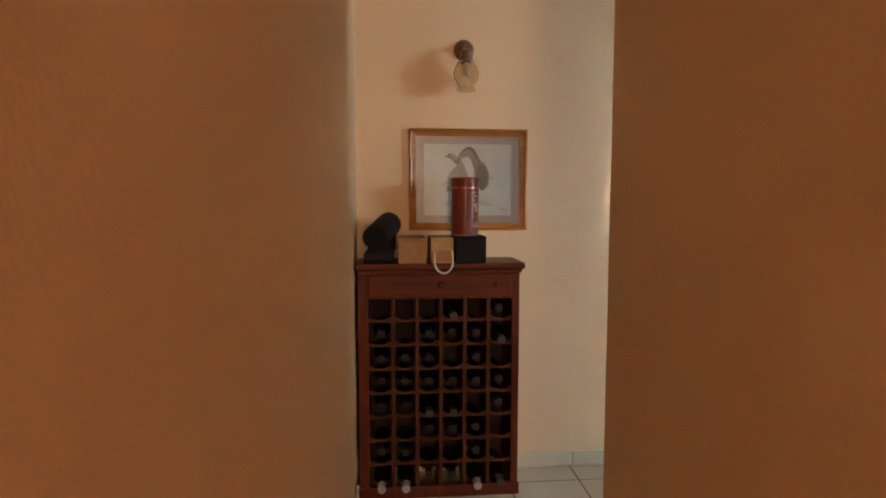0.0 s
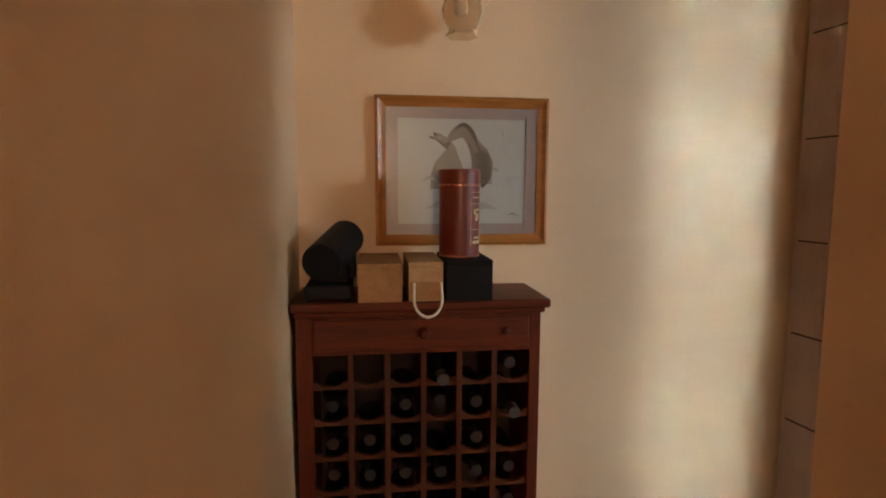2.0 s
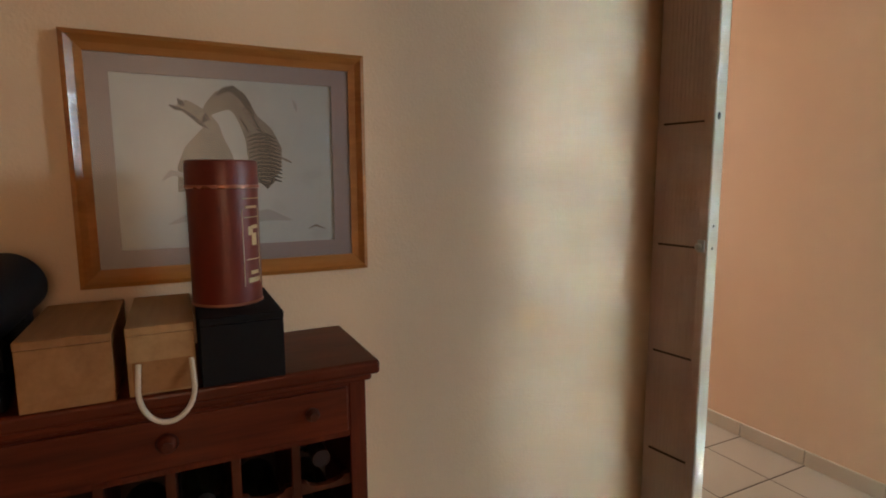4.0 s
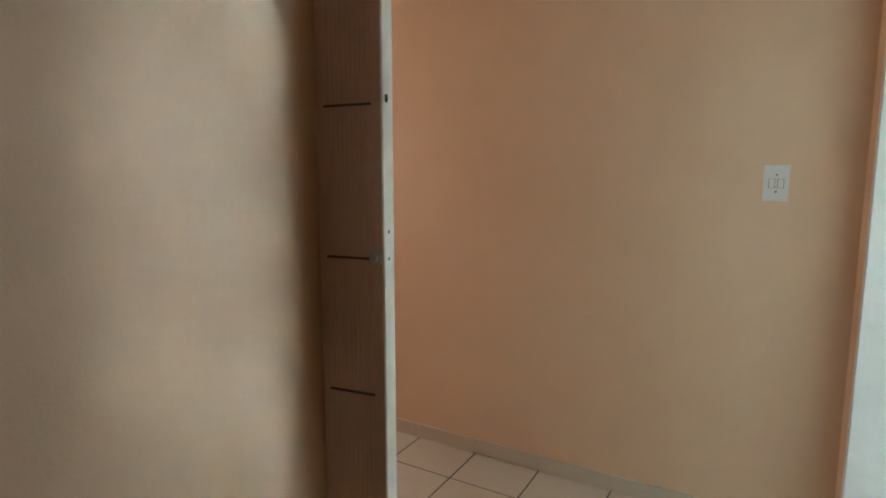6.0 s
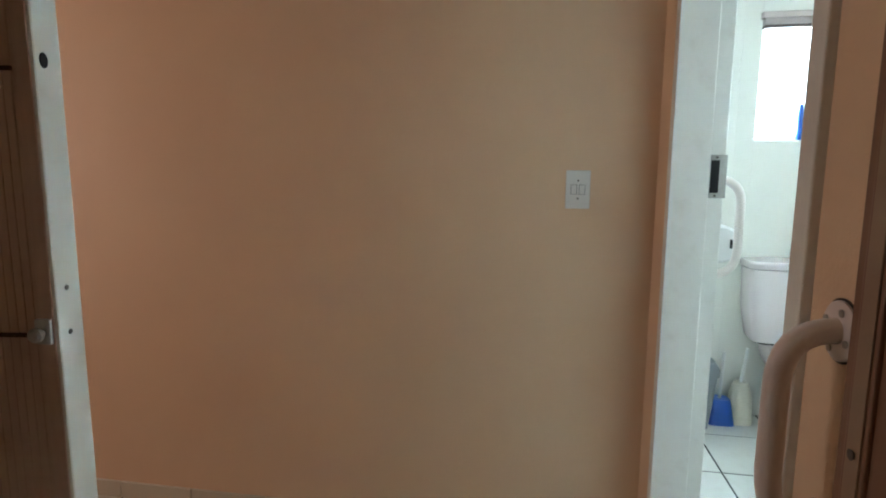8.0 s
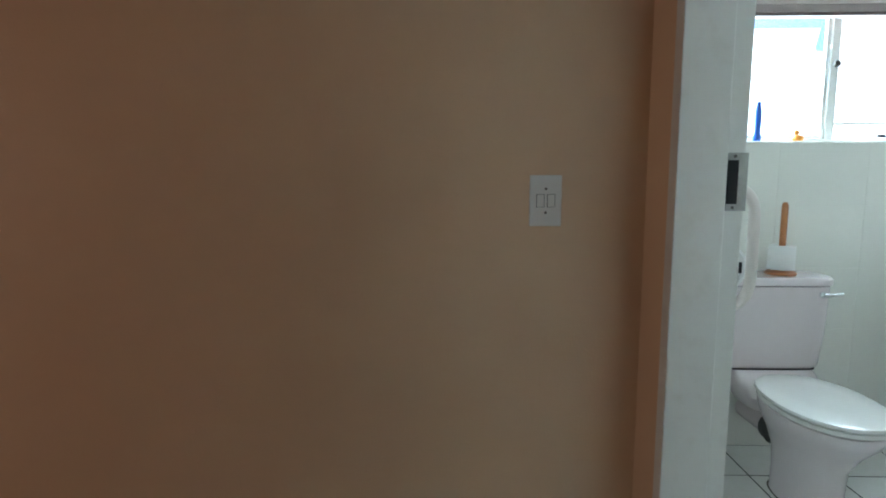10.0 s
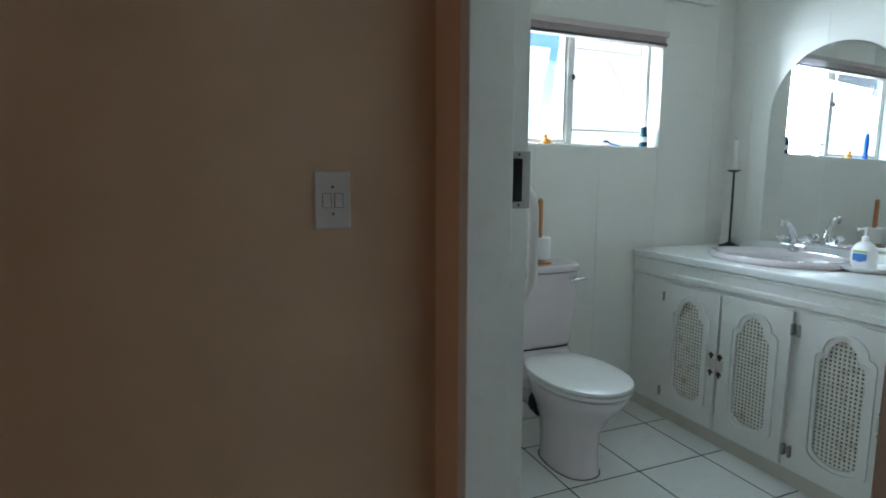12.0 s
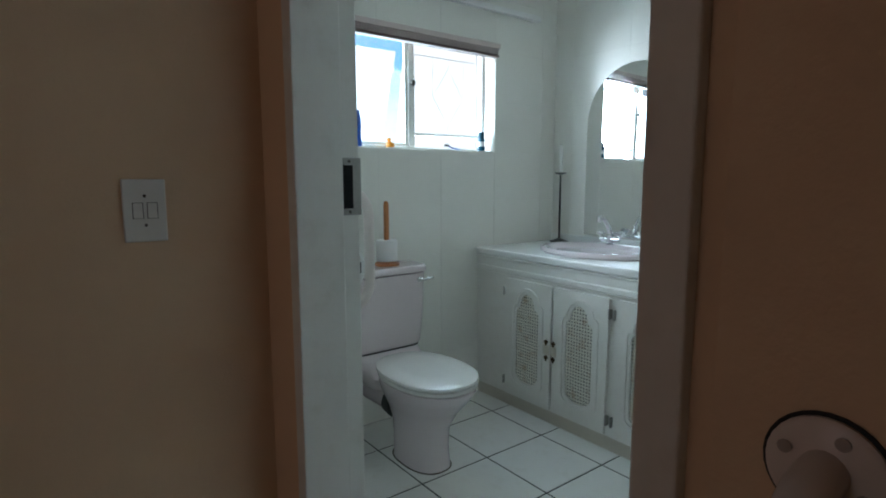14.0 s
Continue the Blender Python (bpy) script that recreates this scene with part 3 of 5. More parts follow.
art = part("drawing", box(AX0 - 0.005, AX1 + 0.005, W1Y - 0.0045, W1Y - 0.003, AZ0 - 0.005, AZ1 + 0.005), PAPER, pic, "pale grey paper with a soft sketch")
AW, AH = AX1 - AX0, AZ1 - AZ0


def stroke(points, widths, y, material, name):
    """A flat tapering brush shape on the paper, from points and widths in shares of the paper."""
    pts = [Vector((AX0 + a * AW, AZ1 - b * AH)) for a, b in points]
    left, right = [], []
    for i, p in enumerate(pts):
        d = (pts[min(i + 1, len(pts) - 1)] - pts[max(i - 1, 0)]).normalized()
        nrm = Vector((-d.y, d.x))
        left.append(p + nrm * widths[i] * AW)
        right.append(p - nrm * widths[i] * AW)
    own = bmesh.new()
    lv = [own.verts.new((p.x, y, p.y)) for p in left]
    rv = [own.verts.new((p.x, y, p.y)) for p in right]
    for i in range(len(pts) - 1):
        own.faces.new((lv[i], rv[i], rv[i + 1], lv[i + 1]))
    return part(name, own, material, art)


YA = W1Y - 0.0046
stroke([(0.27, 0.155), (0.30, 0.165), (0.345, 0.20), (0.385, 0.235), (0.41, 0.275), (0.405, 0.34), (0.395, 0.42), (0.385, 0.52), (0.39, 0.66)], [0.016, 0.030, 0.034, 0.034, 0.036, 0.062, 0.105, 0.13, 0.14], YA - 0.0003, SKETCH_LIGHT, "sketch_shape")
stroke([(0.385, 0.215), (0.41, 0.175), (0.46, 0.125), (0.515, 0.115), (0.555, 0.165), (0.585, 0.235), (0.63, 0.32), (0.655, 0.42), (0.655, 0.52), (0.625, 0.62)], [0.014, 0.030, 0.048, 0.052, 0.046, 0.048, 0.070, 0.086, 0.078, 0.045], YA - 0.0005, SKETCH, "sketch_shape")
stroke([(0.40, 0.225), (0.385, 0.235), (0.372, 0.262)], [0.02, 0.014, 0.004], YA - 0.0007, SKETCH_DARK, "sketch_line")
stroke([(0.235, 0.165), (0.262, 0.18), (0.29, 0.19)], [0.003, 0.011, 0.004], YA - 0.0008, SKETCH_DARK, "sketch_line")
stroke([(0.272, 0.125), (0.285, 0.15), (0.30, 0.165)], [0.004, 0.012, 0.005], YA - 0.0008, SKETCH_DARK, "sketch_line")
stroke([(0.29, 0.185), (0.33, 0.225), (0.365, 0.265), (0.395, 0.29)], [0.004, 0.008, 0.009, 0.003], YA - 0.0008, SKETCH_DARK, "sketch_line")
stroke([(0.445, 0.095), (0.475, 0.062), (0.515, 0.052), (0.555, 0.09), (0.585, 0.145), (0.612, 0.215)], [0.004, 0.013, 0.017, 0.018, 0.016, 0.005], YA - 0.0008, SKETCH_DARK, "sketch_line")
stroke([(0.545, 0.225), (0.565, 0.265), (0.585, 0.31)], [0.003, 0.006, 0.003], YA - 0.0008, SKETCH_DARK, "sketch_line")
for k in range(6):
    stroke([(0.55 + 0.012 * k, 0.175 + 0.022 * k), (0.575 + 0.012 * k, 0.165 + 0.026 * k), (0.60 + 0.013 * k, 0.185 + 0.03 * k)], [0.002, 0.0045, 0.002], YA - 0.0009, SKETCH_DARK, "sketch_line")
for k in range(12):
    t = k / 11
    x, z = 0.575 + 0.015 * t, 0.325 + 0.27 * t
    stroke([(x, z + 0.012), (x + 0.045, z - 0.006), (x + 0.095, z - 0.004), (x + 0.142 + 0.012 * math.sin(3 * t), z + 0.018)], [0.003, 0.0075, 0.0085, 0.0025], YA - 0.0009, SKETCH_DARK, "sketch_line")
for k in range(6):
    t = k / 5
    stroke([(0.345 - 0.03 * t, 0.335 + 0.10 * t), (0.40, 0.325 + 0.11 * t), (0.455 + 0.01 * t, 0.345 + 0.10 * t)], [0.002, 0.0048, 0.002], YA - 0.0009, SKETCH, "sketch_line")
stroke([(0.185, 0.60), (0.225, 0.555), (0.27, 0.565), (0.31, 0.60)], [0.004, 0.016, 0.012, 0.003], YA - 0.0004, FAINT, "sketch_line")
stroke([(0.62, 0.60), (0.66, 0.635), (0.70, 0.60)], [0.004, 0.018, 0.004], YA - 0.0010, SKETCH_DARK, "sketch_line")
stroke([(0.735, 0.46), (0.76, 0.475), (0.785, 0.49)], [0.004, 0.007, 0.003], YA - 0.0006, SKETCH, "sketch_line")
stroke([(0.80, 0.09), (0.815, 0.13), (0.82, 0.17)], [0.002, 0.010, 0.003], YA - 0.0004, FAINT, "sketch_line")
stroke([(0.20, 0.86), (0.33, 0.80), (0.5, 0.85), (0.66, 0.82), (0.78, 0.86)], [0.002, 0.03, 0.022, 0.03, 0.002], YA - 0.0003, FAINT, "sketch_line")
stroke([(0.86, 0.92), (0.90, 0.90), (0.95, 0.925)], [0.002, 0.006, 0.002], YA - 0.0004, SKETCH, "sketch_line")
pg = part("glass", box(PX0 + 0.025, PX1 - 0.025, W1Y - 0.0105, W1Y - 0.0095, PZ0 + 0.025, PZ1 - 0.025), PANE, pic)
pg.visible_shadow = False

# ---- wall lamp ----
wl = thing("wall_lamp", (-2.336, W1Y, 1.833), "unlit wall lamp with a turned wooden base and smoky glass globe", "wall lamp")
part("wall_rose", lathe([(0.0, 0.04), (0.02, 0.036), (0.030, 0.028), (0.036, 0.016), (0.042, 0.01), (0.043, 0)][::-1], (-2.336, W1Y, 1.833), 28, axis="y"), LAMP_WOOD, wl, smooth=True)
part("arm", tube(bend((-2.336, W1Y - 0.035, 1.833), (-2.336, W1Y - 0.10, 1.835), (-2.336, W1Y - 0.10, 1.79), 8), 0.009, 12), LAMP_WOOD, wl, smooth=True)
part("lamp_holder", lathe([(0.02, -0.03), (0.026, -0.02), (0.026, 0.012), (0.012, 0.022)], (-2.336, W1Y - 0.10, 1.79), 20), LAMP_WOOD, wl, smooth=True)
own = bmesh.new()
prof = [(0.022, 0.05), (0.036, 0.042), (0.05, 0.022), (0.056, 0.0), (0.053, -0.022), (0.042, -0.04), (0.034, -0.050), (0.036, -0.06), (0.043, -0.07)]
seg = 36
rings = []
for i, (r, h) in enumerate(prof):
    amp = 0.0 if i < 6 else 0.10 * (i - 5) / 3
    rings.append([own.verts.new((-2.334 + r * (1 + amp * math.cos(6 * 2 * math.pi * k / seg)) * math.cos(2 * math.pi * k / seg), W1Y - 0.10 + r * (1 + amp * math.cos(6 * 2 * math.pi * k / seg)) * math.sin(2 * math.pi * k / seg), 1.718 + h)) for k in range(seg)])
for a, b in zip(rings, rings[1:]):
    for k in range(seg):
        own.faces.new((a[k], a[(k + 1) % seg], b[(k + 1) % seg], b[k]))
sh = part("shade", own, shade_mat, wl, "smoky fluted glass globe", True)
part("bulb", lathe([(0.0, -0.035), (0.014, -0.03), (0.02, -0.015), (0.014, 0.015), (0.011, 0.04)], (-2.336, W1Y - 0.10, 1.735), 18), PLASTIC_WHITE, wl, smooth=True)

# ---- wine rack ----
rack = thing("wine_rack", (-2.45, 0.72, 0), "dark red stained wooden wine rack cabinet with bottles", "wine rack")
RX0, RX1, RYF, RYB, RZT = -2.776, -2.134, 0.628, 0.838, 0.957
CX0, CW, CZ1, CH = -2.735, 0.0952, 0.827, 0.0975
part("top", box(RX0 - 0.008, -2.120, 0.586, RYB, RZT - 0.024, RZT, 0.006, segments=3), RACK_X, rack)
part("cornice", box(RX0 - 0.002, -2.129, 0.604, RYB, RZT - 0.040, RZT - 0.024, 0.005), RACK_X, rack)
part("side_panel", box(RX0, CX0, RYF, RYB, 0.0, RZT - 0.04, 0.002), RACK, rack)
part("side_panel", box(CX0 + 6 * CW, RX1, RYF, RYB, 0.0, RZT - 0.04, 0.002), RACK, rack)
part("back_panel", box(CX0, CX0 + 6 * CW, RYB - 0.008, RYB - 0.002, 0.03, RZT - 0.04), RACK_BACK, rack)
part("top_rail", box(CX0, CX0 + 6 * CW, RYF + 0.001, RYF + 0.02, 0.812, RZT - 0.041, 0.001), RACK, rack)
drawer = part("drawer_front", box(CX0 + 0.004, CX0 + 6 * CW - 0.004, RYF - 0.006, RYF + 0.002, 0.824, RZT - 0.052, 0.003), RACK_X, rack)
part("knob", lathe([(0.014, -0.022), (0.016, -0.016), (0.013, -0.008), (0.007, -0.004), (0.008, 0)][::-1], (CX0 + 3 * CW, RYF - 0.028, 0.868), 20, axis="y"), RACK, drawer, smooth=True)
part("knob", lathe([(0.011, -0.016), (0.012, -0.012), (0.009, -0.006), (0.006, -0.003), (0.007, 0)][::-1], (CX0 + 5.3 * CW, RYF - 0.022, 0.868), 18, axis="y"), CELL, drawer, smooth=True)
part("bottom_rail", box(CX0, CX0 + 6 * CW, RYF + 0.001, RYF + 0.02, 0.012, CZ1 - 8 * CH, 0.002), RACK, rack)
part("plinth", box(RX0 - 0.004, RX1 + 0.004, RYF - 0.012, RYF + 0.001, 0.0, 0.05, 0.004), RACK, rack)
for k in range(1, 6):
    part("divider", box(CX0 + k * CW - 0.0075, CX0 + k * CW + 0.0075, RYF + 0.001, RYB - 0.01, CZ1 - 8 * CH, CZ1, 0.0015, segments=1), CELL, rack)
for j in range(1, 8):
    z = CZ1 - j * CH
    for k in range(6):
        x0, x1 = CX0 + k * CW + (0.0076 if k else 0.0), CX0 + (k + 1) * CW - (0.0076 if k < 5 else 0.0)
        outline = [(x0, z - 0.011), (x1, z - 0.011), (x1, z + 0.010)] + [(x0 + (x1 - x0) * (0.5 + 0.38 * math.cos(a)), z + 0.009 - 0.012 * math.sin(a)) for a in (math.pi * s / 6 for s in range(7))] + [(x0, z + 0.010)]
        part("cradle_slat", prism(outline, RYF + 0.008, RYF + 0.022, "xz"), CELL, rack)
rng = random.Random(4)
pale = {(7, 0): 0, (7, 1): 0, (7, 4): 0, (4, 2): 3, (4, 3): 3, (2, 2): 1, (0, 3): 3, (1, 5): 3, (3, 1): 1, (3, 3): 1, (7, 5): 3, (7, 3): 1}
for j in range(8):
    for k in range(6):
        if (j, k) not in pale and rng.random() < 0.45:
            continue
        x, z = CX0 + (k + 0.5) * CW, CZ1 - (j + 1) * CH + 0.040
        cap = pale.get((j, k), rng.choice((1, 1, 2, 2)))
        y0 = RYF + rng.uniform(-0.002, 0.03)
        if cap in (0, 3):
            y0, z = RYF - (0.058 if cap == 0 else 0.035), z - 0.020
        b = thing("wine_bottle", (x, 0.72, z), "dark glass wine bottle lying neck outwards in the rack", "bottle", "bottles in the wine rack")
        bm = lathe([(0.0145, 0.0), (0.0145, 0.06), (0.018, 0.075), (0.034, 0.10), (0.036, 0.115), (0.036, RYB - 0.012 - y0)], (x, RYB - 0.012, z), 14, axis="y")
        bmesh.ops.transform(bm, verts=bm.verts, matrix=Matrix.Translation((0, 2 * RYB - 0.024 - (RYB - 0.012 - y0), 0)) @ Matrix.Diagonal((1, -1, 1, 1)) @ Matrix.Translation((0, 0, 0)))
        bmesh.ops.recalc_face_normals(bm, faces=bm.faces)
        ys = [v.co.y for v in bm.verts]
        bmesh.ops.translate(bm, verts=bm.verts, vec=(0, (RYB - 0.012) - max(ys), 0))
        for v in bm.verts:
            if (v.co.x - x) ** 2 + (v.co.z - z) ** 2 > 0.03 ** 2:
                v.co.y = max(v.co.y, y0 + 0.1)
        part("glass", bm, BOTTLE, b, smooth=True)
        part("capsule", lathe([(0.0, 0.0), (0.0155, 0.0), (0.0158, 0.045)], (x, y0 + 0.043, z), 14, axis="y"), CAPS[cap], b, smooth=True)

# things on the rack
def plain_box(name, x0, x1, y0, y1, z0, z1, material, label, category, lid=True):
    ob = thing(name, ((x0 + x1) / 2, (y0 + y1) / 2, z0), label, category)
    part("body", box(x0, x1, y0, y1, z0, z1 - 0.012, 0.0015), material, ob)
    if lid:
        part("lid", box(x0 - 0.0005, x1 + 0.0005, y0 - 0.001, y1, z1 - 0.0115, z1, 0.0015), material, ob)
    return ob


plain_box("wine_box", -2.617, -2.507, 0.603, 0.835, RZT, RZT + 0.098, WINE_BOX, "pine wine box lying on the rack", "box")
gift = plain_box("gift_box", -2.491, -2.403, 0.606, 0.83, RZT, RZT + 0.10, LIGHT_BOX, "light pine gift box with a white cord handle", "box")
part("slot_panel", box(-2.485, -2.409, 0.6035, 0.606, RZT + 0.004, RZT + 0.05, 0.001), WINE_BOX, gift)
cx, cz = -2.443, RZT + 0.042
arc = [(cx - 0.034, 0.602, cz + 0.006)] + [(cx + 0.036 * math.cos(a), 0.588 - 0.004 * math.sin(-a), cz - 0.03 + 0.048 * math.sin(a)) for a in (math.pi + math.pi * s / 14 for s in range(15))] + [(cx + 0.034, 0.602, cz + 0.006)]
part("cord_handle", tube(arc, 0.0038, 10), CORD, gift, "white cord handle hanging down", True)
black = plain_box("black_box", -2.396, -2.277, 0.598, 0.80, RZT, RZT + 0.104, BLACK_CARD, "black card box under the red tin", "box")
tin = thing("red_tin", (-2.346, 0.712, RZT + 0.104), "dark red round tea tin with pale print", "tin")
TZ = RZT + 0.104


TC = (-2.346, 0.712, TZ)
body = part("body", lathe([(0.0, 0.003), (0.0545, 0.003), (0.0545, 0.188), (0.0, 0.188)], TC, 40), TIN, tin, smooth=True)
part("lid", lathe([(0.0555, 0.192), (0.0555, 0.226), (0.054, 0.230), (0.050, 0.2315), (0.048, 0.228), (0.0, 0.228)], TC, 40), TIN, tin, smooth=True)
part("rim", lathe([(0.0545, 0.1865), (0.057, 0.188), (0.057, 0.1915), (0.0545, 0.193)], TC, 40), TIN_BAND, tin, smooth=True)
part("base_rim", lathe([(0.0, 0.0), (0.0555, 0.0), (0.056, 0.002), (0.0545, 0.0045)], TC, 40), TIN_BAND, tin, smooth=True)
for (u, z, w, h) in ((0.0, 0.035, 0.026, 0.008), (0.002, 0.048, 0.018, 0.006), (0.004, 0.095, 0.012, 0.02), (-0.004, 0.112, 0.010, 0.014), (0.006, 0.122, 0.016, 0.006), (0.0, 0.155, 0.026, 0.004), (-0.019, 0.03, 0.0012, 0.125), (0.019, 0.03, 0.0012, 0.125), (0.0, 0.170, 0.038, 0.0014), (0.0, 0.140, 0.034, 0.0014), (0.0, 0.072, 0.03, 0.0014)):
    one = box(-w / 2, w / 2, -0.0012, 0.0012, z, z + h, 0.0005, segments=1)
    bmesh.ops.transform(one, verts=one.verts, matrix=Matrix.Translation((-2.346, 0.712, TZ)) @ pose(0, 0, 0, 0, 0, 45) @ pose(0, 0, 0, 0, 0, math.degrees(u / 0.054)) @ Matrix.Translation((0, -0.0538, 0)))
    part("print", one, TIN_GOLD, body, "pale gold printed mark")
can = thing("bottle_cradle", (-2.69, 0.70, RZT), "black bottle lying on a dark cradle with small wheels", "bottle holder")
part("cradle", box(-2.748, -2.637, 0.61, 0.79, RZT + 0.008, RZT + 0.045, 0.008), BLACK, can)
bm = tube([(-2.7055, 0.618, RZT + 0.0980), (-2.705, 0.622, RZT + 0.099), (-2.653, 0.796, RZT + 0.147), (-2.652, 0.80, RZT + 0.148)], 0.050, 28)
bmesh.ops.bevel(bm, geom=[e for e in bm.edges if any(len(f.verts) > 6 for f in e.link_faces)], offset=0.004, segments=2, affect="EDGES")
part("tube", bm, BLACK, can, smooth=True)
part("rest", box(-2.735, -2.64, 0.66, 0.69, RZT + 0.04, RZT + 0.085, 0.006), BLACK, can)
part("rest", box(-2.72, -2.625, 0.75, 0.78, RZT + 0.04, RZT + 0.11, 0.006), BLACK, can)
for dx in (-0.052, 0.052):
    for y in (0.63, 0.77):
        part("wheel", lathe([(0.018, -0.006), (0.02, -0.004), (0.02, 0.004), (0.018, 0.006)], (-2.692 + dx, y, RZT + 0.02), 16, axis="x"), BLACK, can, smooth=True)

for item in [o for o in bpy.data.objects if o.parent is None and o.name in ("wine_box", "gift_box", "black_box", "red_tin", "bottle_cradle")]:
    item.location.y -= 0.014

# ---- bathroom window ----
win = thing("window_1", (1.33, -1.575, WZ0), "white steel window with one open obscure-glass sash", "window", kind="structure")
FXW = 1.335


def bar_frame(y0, y1, z0, z1, x, w=0.022, d=0.03, bm=None):
    for b in ((y0, y0 + w, z0, z1), (y1 - w, y1, z0, z1), (y0 + w, y1 - w, z0, z0 + w), (y0 + w, y1 - w, z1 - w, z1)):
        bm = box(x, x + d, b[0], b[1], b[2], b[3], 0.002, bm)
    return bm


part("frame", bar_frame(WY0, WY1, WZ0, WZ1, FXW), FRAME_WHITE, win)
MY = -1.568
part("mullion", box(FXW - 0.005, FXW + 0.03, MY - 0.02, MY + 0.02, WZ0 + 0.022, WZ1 - 0.022, 0.003), FRAME_WHITE, win)
part("transom", box(FXW, FXW + 0.025, WY0 + 0.022, MY - 0.017, WZ0 + 0.085, WZ0 + 0.1, 0.002), FRAME_WHITE, win)
gp = part("pane", box(FXW + 0.012, FXW + 0.016, WY0 + 0.02, MY - 0.015, WZ0 + 0.02, WZ1 - 0.02), GLASS, win)
gp.visible_shadow = False
sash_ob = part("sash", bar_frame(MY + 0.02, WY1 - 0.022, WZ0 + 0.024, WZ1 - 0.024, FXW + 0.004, 0.018, 0.02), FRAME_WHITE, win, "white steel sash")
op = part("pane", box(FXW + 0.012, FXW + 0.016, MY + 0.036, WY1 - 0.038, WZ0 + 0.04, WZ1 - 0.04), OBSCURE, sash_ob, "dotted pale blue obscure glass")
op.visible_shadow = False
part("stay_knob", lathe([(0.0, 0.0), (0.014, 0.004), (0.018, 0.012), (0.014, 0.02), (0.006, 0.028)], (FXW - 0.033, MY, WZ0 + 0.36), 18, axis="x"), DARK_STEEL, win, smooth=True)
grille = thing("burglar_bars", (1.42, -1.88, WZ0), "thin grey burglar bars with a diamond pattern outside the window", "burglar bars")
gx = 1.43
for z in (1.556, 1.990):
    part("rail", tube([(gx, WY0 - 0.04, z), (gx, MY - 0.02, z)], 0.0022, 8), STEEL, grille)
part("bar", tube([(gx, -2.118, WZ0 - 0.02), (gx, -2.118, WZ1)], 0.004, 8), STEEL, grille)
for y in (-1.785, -2.014):
    part("bar", tube([(gx + 0.004, y, 1.99), (gx + 0.004, y, 1.86)], 0.0016, 8), STEEL, grille)
    part("bar", tube([(gx + 0.004, y, 1.83), (gx + 0.004, y, 1.70)], 0.0016, 8), STEEL, grille)
for z0, z1 in ((1.99, 1.935), (1.607, 1.556)):
    part("bar", tube([(gx + 0.004, -1.90, z0), (gx + 0.004, -1.90, z1)], 0.0018, 8), STEEL, grille)
for (ya, za), (yb, zb) in (((-1.90, 1.936), (-1.787, 1.768)), ((-1.787, 1.768), (-1.90, 1.606)), ((-1.90, 1.606), (-2.012, 1.768)), ((-2.012, 1.768), (-1.90, 1.936))):
    part("diamond_bar", tube([(gx + 0.004, ya, za), (gx + 0.004, yb, zb)], 0.0017, 8), STEEL, grille)
part("sill", box(WINX + 0.009, FXW, WY0 + 0.001, WY1 - 0.001, WZ0, WZ0 + 0.008, 0.002), WALL_TILE, win)

blind = thing("venetian_blind", (1.25, -1.575, 2.05), "raised pinkish-brown venetian blind above the window", "blind")
part("head_rail", box(1.210, 1.255, WY0 - 0.012, WY1 + 0.01, 2.038, 2.068, 0.004), BLIND, blind)
for k in range(6):
    part("slat", box(1.212 + 0.0015 * (k % 2), 1.253, WY0 + 0.002, WY1 - 0.002, 2.010 + 0.0046 * k, 2.0126 + 0.0046 * k, 0.001, segments=1), BLIND, blind)
part("bottom_rail", box(1.208, 1.254, WY0, WY1, 1.990, 2.006, 0.004), BLIND_DARK, blind, "dark brown bottom rail")
rail = thing("curtain_rail", (1.2, -1.6, 2.245), "white curtain rail above the bathroom window", "curtain rail")
part("rail", box(1.175, 1.205, -2.41, -0.7, 2.230, 2.262, 0.004), PLASTIC_WHITE, rail)
for y in (-2.38, -1.55, -0.75):
    part("bracket", box(1.19, WINX, y - 0.01, y + 0.01, 2.238, 2.254, 0.002), PLASTIC_WHITE, rail)

# things on the sill
SZ = WZ0 + 0.008
duck = thing("toy_duck", (1.285, -1.40, SZ), "small orange and yellow plastic toy", "toy")
bm = lathe([(0.0, 0.0), (0.016, 0.002), (0.02, 0.012), (0.016, 0.024), (0.008, 0.03), (0.0, 0.032)], (1.285, -1.40, SZ), 16, scale=(1, 1.3))
bm = lathe([(0.0, 0.0), (0.011, 0.004), (0.013, 0.013), (0.010, 0.022), (0.0, 0.026)], (1.285, -1.392, SZ + 0.028), 16, bm)
bm = lathe([(0.006, 0.0), (0.001, 0.012)], (1.285, -1.412, SZ + 0.04), 8, bm, axis="y")
part("body", bm, ORANGE, duck, smooth=True)
tb = thing("blue_bottle", (1.29, -1.215, SZ), "slim blue plastic bottle on the window sill", "bottle")
part("body", lathe([(0.0, 0), (0.017, 0.002), (0.018, 0.02), (0.014, 0.05), (0.017, 0.10), (0.016, 0.14), (0.010, 0.165), (0.0, 0.17)], (1.29, -1.215, SZ), 18), BLUE, tb, smooth=True)
part("cap", lathe([(0.0, 0), (0.010, 0), (0.010, 0.018), (0.0, 0.02)], (1.29, -1.215, SZ + 0.162), 14), BLUE, tb, smooth=True)
sb = thing("shampoo_bottle", (1.29, -2.035, SZ), "dark teal bottle with a pale label on the sill", "bottle")
part("body", lathe([(0.0, 0), (0.024, 0.002), (0.025, 0.02), (0.023, 0.07), (0.015, 0.085), (0.0, 0.086)], (1.29, -2.035, SZ), 18), TEAL, sb, smooth=True)
